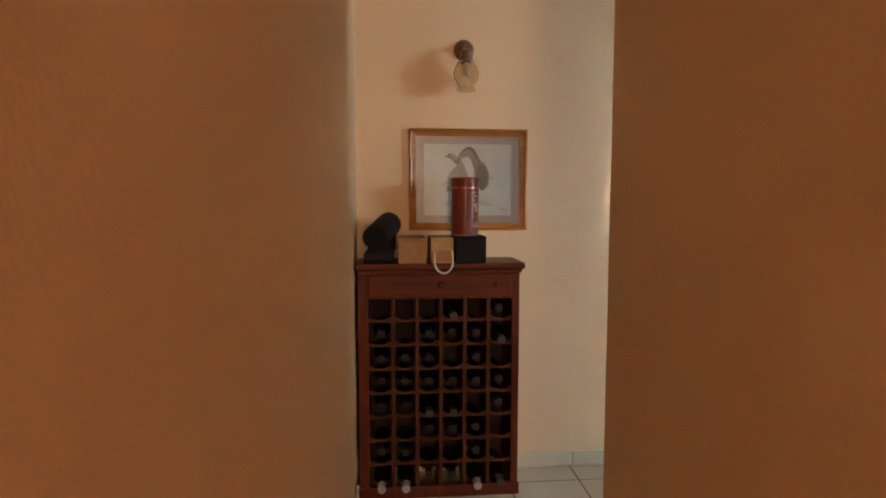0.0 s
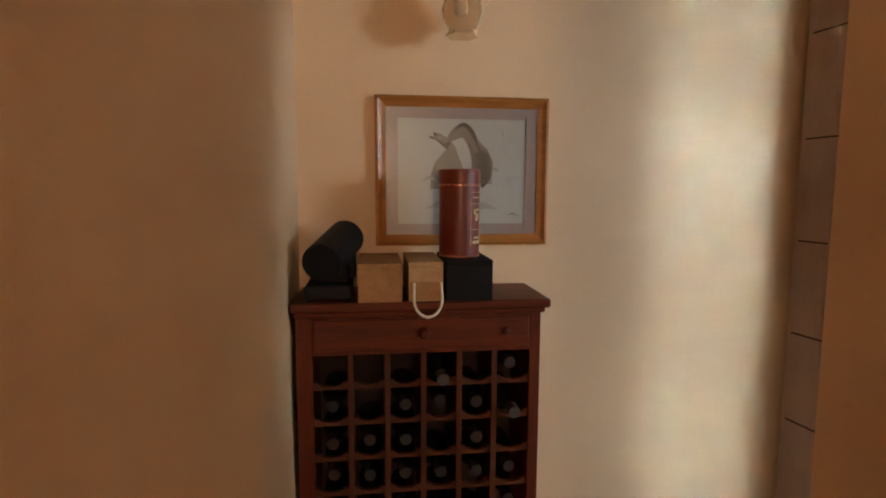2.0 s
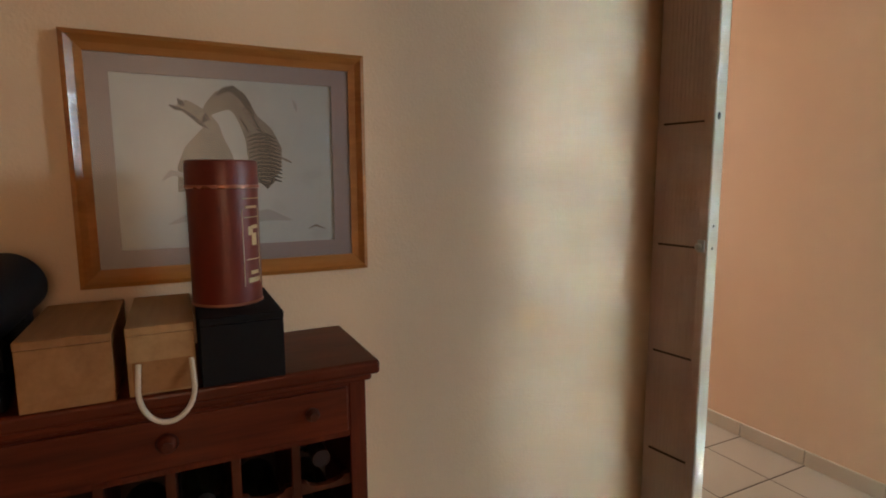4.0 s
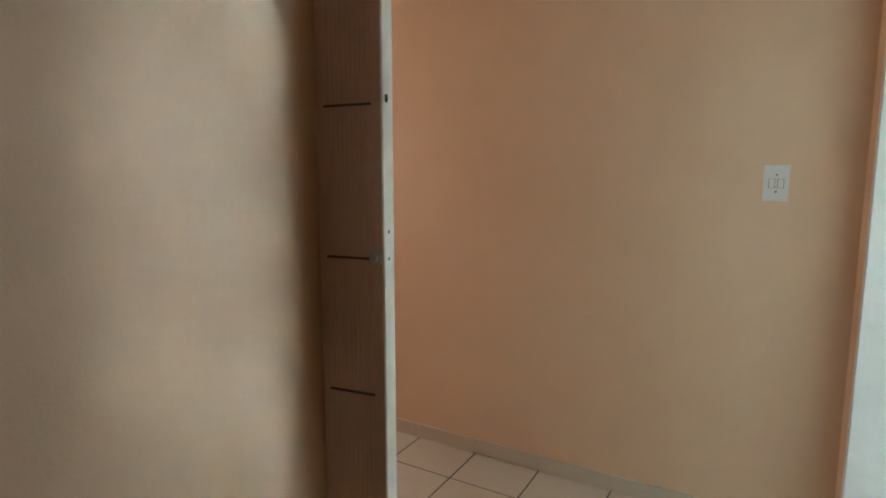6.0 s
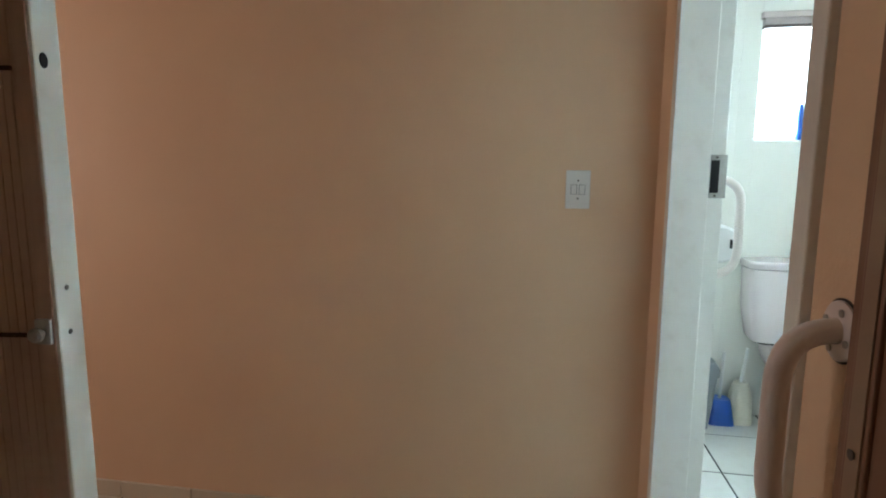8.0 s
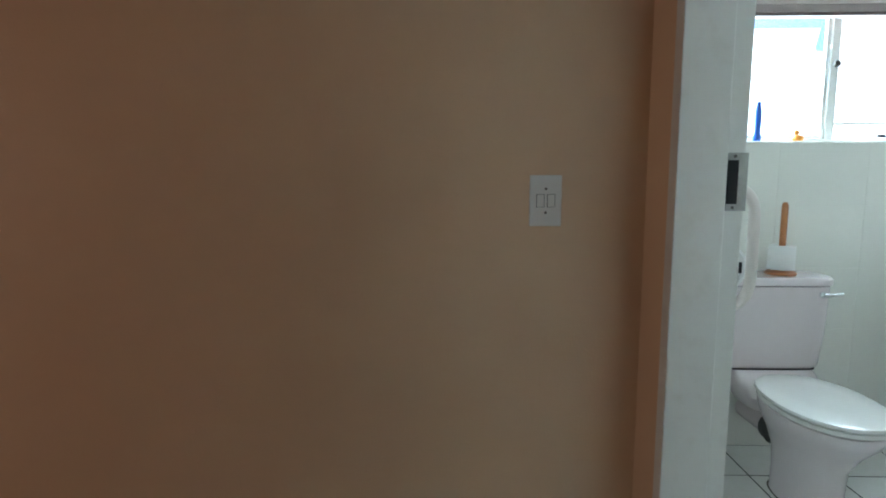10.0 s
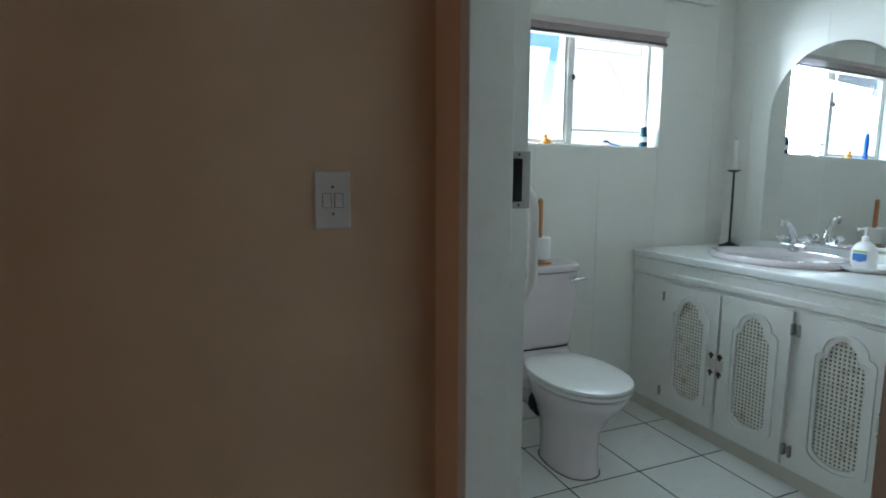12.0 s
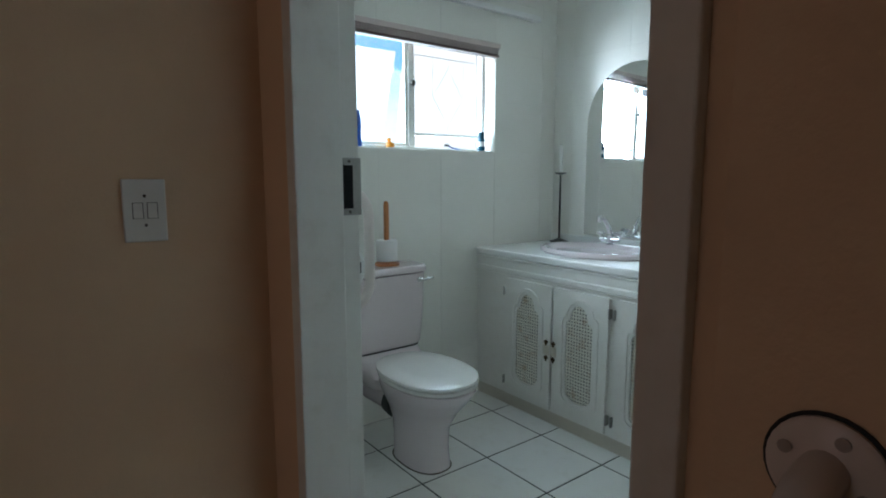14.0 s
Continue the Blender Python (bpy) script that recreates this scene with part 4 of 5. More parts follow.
part("cap", lathe([(0.0, 0), (0.020, 0), (0.018, 0.03), (0.0, 0.032)], (1.29, -2.035, SZ + 0.082), 16), TEAL, sb, smooth=True)
part("label", lathe([(0.0253, 0.028), (0.0245, 0.055)], (1.29, -2.035, SZ), 18), PLASTIC_WHITE, sb)
rz = thing("razor", (1.28, -1.80, SZ), "small dark razor lying on the sill", "razor")
part("handle", tube([(1.28, -1.86, SZ + 0.006), (1.27, -1.80, SZ + 0.012), (1.26, -1.76, SZ + 0.022)], 0.005, 8), BLUE, rz)
part("head", box(1.245, 1.275, -1.765, -1.745, SZ + 0.016, SZ + 0.03, 0.003), BLACK, rz)

# ---- toilet ----
TY = -1.235
wc = thing("toilet", (0.85, TY, 0), "pale pink close-coupled toilet with a closed white seat", "toilet")


def loft(sections, bm=None, seg=32):
    """Joins superellipse rings: (x centre, y centre, z, half length, half width, power)."""
    own = bmesh.new()
    rings = []
    for cx_, cy_, z, a, b, p in sections:
        ring = []
        for k in range(seg):
            t = 2 * math.pi * k / seg
            c, s = math.cos(t), math.sin(t)
            ring.append(own.verts.new((cx_ + a * math.copysign(abs(c) ** (2 / p), c), cy_ + b * math.copysign(abs(s) ** (2 / p), s), z)))
        rings.append(ring)
    for a, b in zip(rings, rings[1:]):
        for k in range(seg):
            own.faces.new((a[k], a[(k + 1) % seg], b[(k + 1) % seg], b[k]))
    own.faces.new(rings[0][::-1])
    own.faces.new(rings[-1])
    bmesh.ops.recalc_face_normals(own, faces=own.faces)
    return merge(bm, own)


part("bowl", loft([(0.785, TY, 0.0, 0.165, 0.104, 2.4), (0.785, TY, 0.02, 0.162, 0.101, 2.4), (0.79, TY, 0.10, 0.158, 0.097, 2.4), (0.79, TY, 0.2, 0.168, 0.105, 2.3), (0.775, TY, 0.28, 0.205, 0.137, 2.2), (0.755, TY, 0.345, 0.245, 0.172, 2.2), (0.745, TY, 0.385, 0.262, 0.184, 2.2), (0.745, TY, 0.40, 0.262, 0.184, 2.2), (0.745, TY, 0.404, 0.25, 0.175, 2.2)]), PORCELAIN, wc, smooth=True)
part("shelf", loft([(1.07, TY, 0.30, 0.12, 0.13, 4), (1.075, TY, 0.36, 0.15, 0.165, 4), (1.105, TY, 0.43, 0.128, 0.18, 4), (1.125, TY, 0.452, 0.108, 0.178, 4)]), PORCELAIN, wc, smooth=True)
part("foot_seal", loft([(0.785, TY, 0.006, 0.169, 0.108, 2.4), (0.785, TY, 0.0095, 0.167, 0.106, 2.4)]), GROUT, wc, "dark sealing line round the foot")
part("outlet", tube([(0.92, TY + 0.012, 0.212), (1.235, TY + 0.012, 0.205)], 0.052, 18), PORCELAIN, wc, smooth=True)
part("pan_connector", lathe([(0.050, -0.03), (0.066, -0.028), (0.069, -0.014), (0.064, -0.010), (0.064, 0.03), (0.050, 0.032)], (0.985, TY + 0.012, 0.211), 24, axis="x"), RUBBER, wc, "black rubber pan connector", True)
part("seat", loft([(0.74, TY, 0.408, 0.262, 0.186, 2.2), (0.74, TY, 0.412, 0.268, 0.19, 2.2), (0.74, TY, 0.424, 0.268, 0.19, 2.2), (0.74, TY, 0.427, 0.262, 0.186, 2.2)]), SEAT, wc, smooth=True)
part("seat_lid", loft([(0.745, TY, 0.43, 0.268, 0.19, 2.2), (0.745, TY, 0.436, 0.274, 0.195, 2.2), (0.745, TY, 0.446, 0.272, 0.193, 2.2), (0.745, TY, 0.455, 0.24, 0.168, 2.2), (0.745, TY, 0.458, 0.15, 0.10, 2.2)]), SEAT, wc, smooth=True)
for dy in (-0.075, 0.075):
    part("seat_hinge", lathe([(0.013, -0.02), (0.013, 0.02)], (0.995, TY + dy, 0.43), 14, axis="y"), SEAT, wc, smooth=True)
part("cistern", loft([(1.135, TY + 0.02, 0.460, 0.085, 0.212, 6), (1.135, TY + 0.02, 0.475, 0.092, 0.222, 6), (1.135, TY + 0.025, 0.62, 0.098, 0.243, 6), (1.135, TY + 0.025, 0.825, 0.1, 0.251, 6)]), PORCELAIN, wc, smooth=True)
lid = part("cistern_lid", loft([(1.134, TY + 0.025, 0.829, 0.1, 0.253, 6), (1.134, TY + 0.025, 0.833, 0.106, 0.259, 6), (1.134, TY + 0.025, 0.856, 0.106, 0.259, 6), (1.134, TY + 0.025, 0.866, 0.098, 0.251, 6)]), PORCELAIN, wc, smooth=True)
lever = lathe([(0.015, 0.0), (0.015, 0.008), (0.009, 0.012), (0.009, 0.022)], (1.02, TY - 0.165, 0.795), 16, axis="x")
lever = tube([(1.012, TY - 0.165, 0.795), (1.005, TY - 0.19, 0.797), (1.005, TY - 0.235, 0.802)], 0.0075, 10, lever, r_end=0.005)
part("flush_lever", lever, CHROME, wc, "chrome flush lever", True)
part("joint_gasket", loft([(1.135, TY + 0.01, 0.4515, 0.088, 0.20, 6), (1.135, TY + 0.01, 0.4605, 0.088, 0.20, 6)]), RUBBER, wc)
hold = thing("paper_roll_holder", (1.14, -1.28, 0.866), "orange-stained wooden post holder with a toilet roll", "roll holder")
part("base", lathe([(0.0, 0.0), (0.062, 0.0), (0.064, 0.008), (0.056, 0.014), (0.04, 0.022), (0.0, 0.022)], (1.14, -1.28, 0.866), 28), ORANGE_WOOD, hold, smooth=True)
part("post", lathe([(0.0135, 0.0), (0.0135, 0.285), (0.009, 0.30), (0.0, 0.301)], (1.14, -1.28, 0.885), 18), ORANGE_WOOD, hold, smooth=True)
roll = thing("toilet_roll", (1.14, -1.28, 0.889), "white toilet roll on the wooden post", "toilet roll")
bm = lathe([(0.019, 0.0), (0.052, 0.0), (0.0535, 0.003), (0.0535, 0.102), (0.052, 0.105), (0.019, 0.105), (0.019, 0.0)], (1.14, -1.28, 0.889), 32)
part("paper", bm, PAPER_ROLL, roll, smooth=True)

# ---- left of the toilet ----
bin_ob = thing("waste_bin", (1.10, -0.70, 0), "grey plastic swing-top waste bin", "bin")
part("body", loft([(1.10, -0.70, 0.0, 0.085, 0.105, 7), (1.10, -0.70, 0.01, 0.09, 0.11, 7), (1.10, -0.70, 0.29, 0.115, 0.135, 7)]), GREY_BIN, bin_ob, smooth=True)
part("collar", loft([(1.10, -0.70, 0.29, 0.122, 0.142, 7), (1.10, -0.70, 0.325, 0.122, 0.142, 7), (1.10, -0.70, 0.36, 0.105, 0.12, 7)]), GREY_BIN, bin_ob, smooth=True)
part("flap", box(1.02, 1.18, -0.79, -0.61, 0.358, 0.368, 0.004), BLACK, bin_ob)
for name, x, y, mat, lab in (("toilet_brush", 1.13, -0.885, BLUE, "white toilet brush in a blue holder"), ("toilet_brush", 1.15, -0.99, BEIGE_PLASTIC, "white toilet brush in a tall beige holder")):
    br = thing(name, (x, y, 0), lab, "toilet brush")
    if mat is BLUE:
        part("holder", loft([(x, y, 0.0, 0.062, 0.07, 4), (x, y, 0.01, 0.062, 0.07, 4), (x, y, 0.13, 0.044, 0.05, 3), (x, y, 0.135, 0.040, 0.046, 3)]), mat, br, smooth=True)
        part("handle", tube([(x, y, 0.13), (x, y - 0.008, 0.38)], 0.008, 10), PLASTIC_WHITE, br)
    else:
        part("holder", loft([(x, y, 0.0, 0.06, 0.06, 3), (x, y, 0.02, 0.06, 0.06, 3), (x, y, 0.17, 0.05, 0.05, 2.4), (x, y, 0.215, 0.036, 0.036, 2.2), (x, y, 0.22, 0.03, 0.03, 2.2)]), mat, br, smooth=True)
        part("handle", tube([(x, y, 0.21), (x, y - 0.02, 0.40)], 0.008, 10), PLASTIC_WHITE, br)
grab_bar(-0.055, BATHI, 0.985, 1.272, -1, 0.087, "white tubular grab bar on the bathroom wall", ring=False, r=0.0125, fr=0.03)
DSX, DSY, DSZ = 0.03, BATHI - 0.068, 1.068
disp = thing("paper_dispenser", (DSX, BATHI, DSZ), "white round toilet paper dispenser on the wall", "dispenser")
part("case", lathe([(0.0, 0.0), (0.052, 0.0), (0.060, 0.008), (0.060, 0.100), (0.054, 0.108), (0.0, 0.108)], (DSX, DSY, DSZ), 32, axis="x"), PLASTIC_WHITE, disp, smooth=True)
part("wall_bracket", box(DSX + 0.02, DSX + 0.09, DSY + 0.05, BATHI - 0.0005, DSZ - 0.03, DSZ + 0.03, 0.004), PLASTIC_WHITE, disp)
part("window_slot", box(DSX - 0.0025, DSX + 0.002, DSY - 0.042, DSY - 0.026, DSZ - 0.012, DSZ + 0.016, 0.001), BLACK, disp, "dark sight slot")

# ---- vanity ----
VF, VX0, VX1, VTOP = -1.977, -0.45, WINX - 0.002, 0.897
van = thing("vanity_cabinet", (0.4, -2.3, 0), "white bathroom vanity with arched cane-panelled doors", "cabinet")
part("carcass", box(VX0, VX1, BACKY + 0.003, VF, 0.075, VTOP - 0.042, 0.002), CABINET, van)
part("plinth", box(VX0, VX1, BACKY + 0.003, VF - 0.004, 0.0, 0.074, 0.002), PLINTH, van)
part("top_rail", box(VX0, VX1, VF, VF + 0.008, 0.775, VTOP - 0.042, 0.002), CABINET, van)
part("moulding", box(VX0, VX1, VF, VF + 0.014, 0.764, 0.800, 0.009, segments=3), CABINET, van)
part("moulding", box(VX0, VX1, VF, VF + 0.013, VTOP - 0.056, VTOP - 0.042, 0.004, segments=3), CABINET, van)
top = thing("worktop", (0.4, -2.3, VTOP - 0.04), "white bathroom vanity worktop with a rounded front edge", "worktop")
ctop = box(VX0 - 0.01, VX1, BACKY + 0.001, VF + 0.02, VTOP - 0.04, VTOP, 0.009, segments=3)
part("slab", ctop, COUNTER, top)
part("upstand", box(VX0, VX1, BACKY + 0.001, BACKY + 0.014, VTOP - 0.001, VTOP + 0.045, 0.003), COUNTER, top)


def arch(xc, half, z0, z1, grow=0.0, n=10):
    """The outline of an arched panel with shoulders near its top and bottom corners."""
    h = half + grow
    a, b = z0 - grow, z1 + grow
    pts = []
    sh_, low = 0.105, 0.055
    pts.append((xc - h, b - sh_))
    pts += [(xc - h + 0.028 - 0.028 * math.cos(t), b - sh_ + 0.028 * math.sin(t)) for t in (math.pi / 2 * k / 4 for k in range(1, 5))]
    r = h - 0.028
    pts += [(xc - r * math.cos(t), b - sh_ + 0.028 + (sh_ - 0.028) * math.sin(t)) for t in (math.pi * k / (n * 2) for k in range(1, n * 2))]
    pts += [(xc + h - 0.028 + 0.028 * math.cos(t), b - sh_ + 0.028 * math.sin(t)) for t in (math.pi / 2 * k / 4 for k in range(4, 0, -1))]
    pts.append((xc + h, b - sh_))
    pts.append((xc + h, a + low))
    pts += [(xc + h * math.cos(t), a + low - low * math.sin(t)) for t in (math.pi * k / 16 for k in range(1, 16))]
    pts.append((xc - h, a + low))
    return pts


def square_to(points, x0, x1, z0, z1):
    """Puts each point of an outline out to the edge of a rectangle, by its angle from the middle."""
    cx_, cz_ = (x0 + x1) / 2, (z0 + z1) / 2
    out = []
    for x, z in points:
        dx, dz = x - cx_, z - cz_
        k = min((x1 - x0) / 2 / max(abs(dx), 1e-6), (z1 - z0) / 2 / max(abs(dz), 1e-6))
        out.append((cx_ + dx * k, cz_ + dz * k))
    return out


def cane_door(x0, x1, hinge_side):
    xc, half = (x0 + x1) / 2, (x1 - x0) / 2
    z0, z1 = 0.085, 0.748
    inner = arch(xc, half - 0.074, 0.165, 0.690)
    d = part("door", ring_plate(square_to(inner, x0, x1, z0, z1), inner, VF + 0.002, VF + 0.019, "xz"), CABINET, van)
    part("arch_moulding", ring_plate(arch(xc, half - 0.074, 0.165, 0.690, 0.022), arch(xc, half - 0.074, 0.165, 0.690, 0.004), VF + 0.018, VF + 0.026, "xz"), CABINET, d)
    part("inner_bead", ring_plate(arch(xc, half - 0.074, 0.165, 0.690, 0.0015), arch(xc, half - 0.074, 0.165, 0.690, -0.012), VF + 0.010, VF + 0.021, "xz"), CABINET, d)
    # Dark sheet close behind the weave paints in the shade of the interior.
    part("shade_backing", prism(arch(xc, half - 0.074, 0.165, 0.690, 0.002), VF + 0.0022, VF + 0.0035, "xz"), CANE_SHADE, d)
    own = bmesh.new()
    hw = half - 0.074
    step = 0.0168

    def span(z):
        pts = arch(xc, hw, 0.165, 0.690)
        xs = []
        for (ax_, az), (bx, bz) in zip(pts, pts[1:] + pts[:1]):
            if (az - z) * (bz - z) < 0:
                xs.append(ax_ + (bx - ax_) * (z - az) / (bz - az))
        return (min(xs), max(xs)) if len(xs) > 1 else None

    def rise(x):
        pts = arch(xc, hw, 0.165, 0.690)
        zs = []
        for (ax_, az), (bx, bz) in zip(pts, pts[1:] + pts[:1]):
            if (ax_ - x) * (bx - x) < 0:
                zs.append(az + (bz - az) * (x - ax_) / (bx - ax_))
        return (min(zs), max(zs)) if len(zs) > 1 else None

    quads = []
    k = 0
    z = 0.178
    while z < 0.689:
        s = span(z + 0.001)
        if s:
            quads.append((s[0], s[1], z - 0.0044, z + 0.0044, VF + 0.0066))
        z += step
    x = xc - hw + 0.004
    while x < xc + hw:
        s = rise(x)
        if s:
            quads.append((x - 0.0044, x + 0.0044, s[0], s[1], VF + 0.0082))
        x += step
    verts, faces = [], []
    for a, b, c, e, y in quads:
        i = len(verts)
        verts += [(a, y, c), (b, y, c), (b, y, e), (a, y, e), (a, y - 0.0015, c), (b, y - 0.0015, c), (b, y - 0.0015, e), (a, y - 0.0015, e)]
        faces += [(i, i + 1, i + 2, i + 3), (i, i + 1, i + 5, i + 4), (i + 2, i + 3, i + 7, i + 6), (i, i + 3, i + 7, i + 4), (i + 1, i + 2, i + 6, i + 5)]
    me = bpy.data.meshes.new("scratch")
    me.from_pydata(verts, [], faces)
    own.from_mesh(me)
    bpy.data.meshes.remove(me)
    bmesh.ops.recalc_face_normals(own, faces=own.faces)
    cane = part("cane_weave", own, CANE, d, "woven cream cane with brown stains")
    tagged(cane, kind="stuff")
    xh = x1 + 0.004 if hinge_side > 0 else x0 - 0.004
    for zz in (0.16, 0.675):
        bm = box(xh - 0.007, xh + 0.007, VF + 0.004, VF + 0.022, zz - 0.022, zz + 0.022, 0.001)
        bm = lathe([(0.0045, -0.024), (0.0045, 0.024)], (xh, VF + 0.022, zz), 10, bm)
        part("hinge", bm, DULL_STEEL, d)
    return d


for x0, x1, side, latch_at in ((0.649, 0.990, 1, 0.676), (0.302, 0.639, -1, 0.628), (-0.075, 0.266, 1, -0.055), (-0.43, -0.09, -1, -0.105)):
    d = cane_door(x0, x1, side)
    for dz in (-0.042, 0.042):
        bm = box(latch_at - 0.013, latch_at + 0.013, VF + 0.019, VF + 0.025, 0.412 + dz - 0.005, 0.412 + dz + 0.005, 0.0015)
        bm = box(latch_at - 0.004, latch_at + 0.004, VF + 0.019, VF + 0.027, 0.412 + dz - 0.018, 0.412 + dz + 0.012, 0.0015, bm)
        bm = lathe([(0.004, 0), (0.007, 0.008), (0.004, 0.014)], (latch_at - 0.006, VF + 0.038, 0.412 + dz), 10, bm, axis="y")
        part("latch", bm, BRASS, d)
    part("catch_plate", box(latch_at - 0.018, latch_at + 0.018, VF + 0.019, VF + 0.022, 0.386, 0.438, 0.001), BEIGE_PLASTIC, d)

BX, BY = 0.63, -2.28
basin = thing("wash_basin", (BX, BY, VTOP), "pale pink oval drop-in wash basin", "basin")
bm = lathe([(0.318, 0.0), (0.328, 0.008), (0.328, 0.022), (0.320, 0.030), (0.300, 0.031), (0.282, 0.024), (0.262, 0.006), (0.245, 0.0025), (0.0, 0.002)], (BX, BY, VTOP), 48, scale=(1.0, 0.74))
part("bowl", bm, PORCELAIN, basin, smooth=True)
TX, TYY, TPZ = 0.69, -2.49, VTOP + 0.026
tap = thing("mixer_tap", (TX, TYY, TPZ), "chrome basin mixer tap with two knob handles", "tap")
bm = lathe([(0.026, 0), (0.026, 0.006), (0.020, 0.012), (0.019, 0.04), (0.022, 0.052), (0.018, 0.066)], (TX, TYY, TPZ), 20)
bm = tube([(TX - 0.06, TYY, TPZ + 0.028), (TX + 0.06, TYY, TPZ + 0.028)], 0.014, 14, bm)
part("body", bm, CHROME, tap, smooth=True)
part("spout", tube(bend((TX, TYY, TPZ + 0.05), (TX, TYY + 0.015, TPZ + 0.125), (TX, TYY + 0.075, TPZ + 0.155), 10) + [Vector((TX, TYY + 0.105, TPZ + 0.160))], 0.016, 14, r_end=0.012), CHROME, tap, smooth=True)
part("nozzle", lathe([(0.013, -0.018), (0.014, -0.012), (0.014, 0.012), (0.010, 0.016)], (TX, TYY + 0.108, TPZ + 0.150), 16), CHROME, tap, smooth=True)
for dx in (-0.062, 0.062):
    bm = lathe([(0.012, 0), (0.012, 0.018), (0.021, 0.024), (0.024, 0.038), (0.016, 0.048), (0.0, 0.050)], (TX + dx, TYY, TPZ + 0.030), 18)
    for a in range(4):
        t = math.pi / 4 + a * math.pi / 2
        bm = tube([(TX + dx, TYY, TPZ + 0.062), (TX + dx + 0.028 * math.cos(t), TYY + 0.028 * math.sin(t), TPZ + 0.064)], 0.0065, 10, bm)
    part("handle", bm, CHROME, tap, smooth=True)

mir = thing("wall_mirror", (0.652, BACKY, 0.955), "frameless arched wall mirror above the basin", "mirror")
MX0, MX1, MZ0, MZ1 = 0.333, 0.971, 0.955, 1.945
r = (MX1 - MX0) / 2
outline = [(MX0, MZ0), (MX1, MZ0)] + [(MX0 + r + r * math.cos(t), MZ1 - r + r * math.sin(t)) for t in (math.pi * k / 32 for k in range(33))]
bm = prism(outline, BACKY + 0.003, BACKY + 0.008, "xz")
bmesh.ops.rotate(bm, verts=bm.verts, cent=(0.652, BACKY + 0.003, MZ1), matrix=Matrix.Rotation(radians(0.75), 3, "X"))
part("silvered_glass", bm, mirror_mat, mir)

can_x, can_y = 1.115, -2.548
ch = thing("candlestick", (can_x, can_y, VTOP), "tall black wrought-iron candlestick", "candlestick")
part("base", lathe([(0.0, 0), (0.058, 0), (0.056, 0.006), (0.03, 0.014), (0.008, 0.026), (0.0, 0.026)], (can_x, can_y, VTOP), 24), IRON, ch, smooth=True)
bm = tube([(can_x, can_y, VTOP + 0.02), (can_x, can_y, VTOP + 0.43)], 0.0055, 8)
for k in range(24):
    z = VTOP + 0.08 + 0.26 * k / 24
    bm = lathe([(0.0055, 0), (0.0075, 0.004), (0.0055, 0.008)], (can_x, can_y, z), 8, bm)
part("stem", bm, IRON, ch)
part("drip_tray", lathe([(0.0, 0), (0.012, 0.0), (0.034, 0.008), (0.036, 0.014), (0.03, 0.011), (0.0, 0.006)], (can_x, can_y, VTOP + 0.424), 20), IRON, ch, smooth=True)
cd = thing("candle", (can_x, can_y, VTOP + 0.431), "unlit white taper candle", "candle")
part("wax", lathe([(0.0125, 0), (0.0115, 0.165), (0.007, 0.174), (0.0, 0.174)], (can_x, can_y, VTOP + 0.431), 16), WAX, cd, smooth=True)
part("wick", tube([(can_x, can_y, VTOP + 0.603), (can_x, can_y + 0.001, VTOP + 0.615)], 0.001, 6), BLACK, cd)

dish = thing("soap_dish", (0.27, -2.33, VTOP), "white round dish holding a soap bottle", "dish")
part("bowl", lathe([(0.0, 0), (0.07, 0), (0.10, 0.018), (0.104, 0.026), (0.098, 0.026), (0.07, 0.008), (0.0, 0.006)], (0.26, -2.33, VTOP), 36), PLASTIC_WHITE, dish, smooth=True)
soap = thing("soap_dispenser", (0.275, -2.335, VTOP + 0.008), "white pump soap bottle with a green and blue label", "bottle")
sx, sy, sz = 0.275, -2.335, VTOP + 0.008
part("bottle", loft([(sx, sy, sz, 0.044, 0.028, 3), (sx, sy, sz + 0.006, 0.047, 0.030, 3), (sx, sy, sz + 0.085, 0.045, 0.029, 3), (sx, sy, sz + 0.11, 0.030, 0.02, 2.4), (sx, sy, sz + 0.12, 0.014, 0.014, 2)]), PLASTIC_WHITE, soap, smooth=True)
bm = lathe([(0.014, 0), (0.014, 0.018), (0.005, 0.02), (0.005, 0.046), (0.010, 0.047), (0.010, 0.057), (0.0, 0.058)], (sx, sy, sz + 0.12), 16)
bm = tube([(sx, sy, sz + 0.172), (sx + 0.012, sy + 0.036, sz + 0.17)], 0.005, 8, bm)
part("pump", bm, PLASTIC_WHITE, soap, smooth=True)
part("label", prism([(sx - 0.027, sz + 0.072), (sx + 0.027, sz + 0.072), (sx + 0.027, sz + 0.08), (sx - 0.027, sz + 0.08)], sy + 0.0295, sy + 0.0312, "xz"), LABEL_GREEN, soap)
part("label", prism([(sx - 0.027, sz + 0.04), (sx + 0.0, sz + 0.032), (sx + 0.027, sz + 0.04), (sx + 0.027, sz + 0.068), (sx - 0.027, sz + 0.068)], sy + 0.0295, sy + 0.0312, "xz"), LABEL_BLUE, soap)

# hall window out of view, which lights the hall
hw = thing("window_2", (-0.6, 3.26, 0.95), "plain white hall window", "window", kind="structure")
bm = None
for b in ((-1.0, -0.96, 0.95, 2.1), (-0.24, -0.2, 0.95, 2.1), (-0.96, -0.24, 0.95, 0.99), (-0.96, -0.24, 2.06, 2.1)):
    bm = box(b[0], b[1], 3.24, 3.28, b[2], b[3], 0.003, bm)
part("frame", bm, FRAME_WHITE, hw)
# unseen corridor window, added to hold the fill lamp
cw = thing("added_window", (-2.45, -4.06, 0.95), "unseen white window added at the corridor's back end", "window", kind="structure")
bm = None
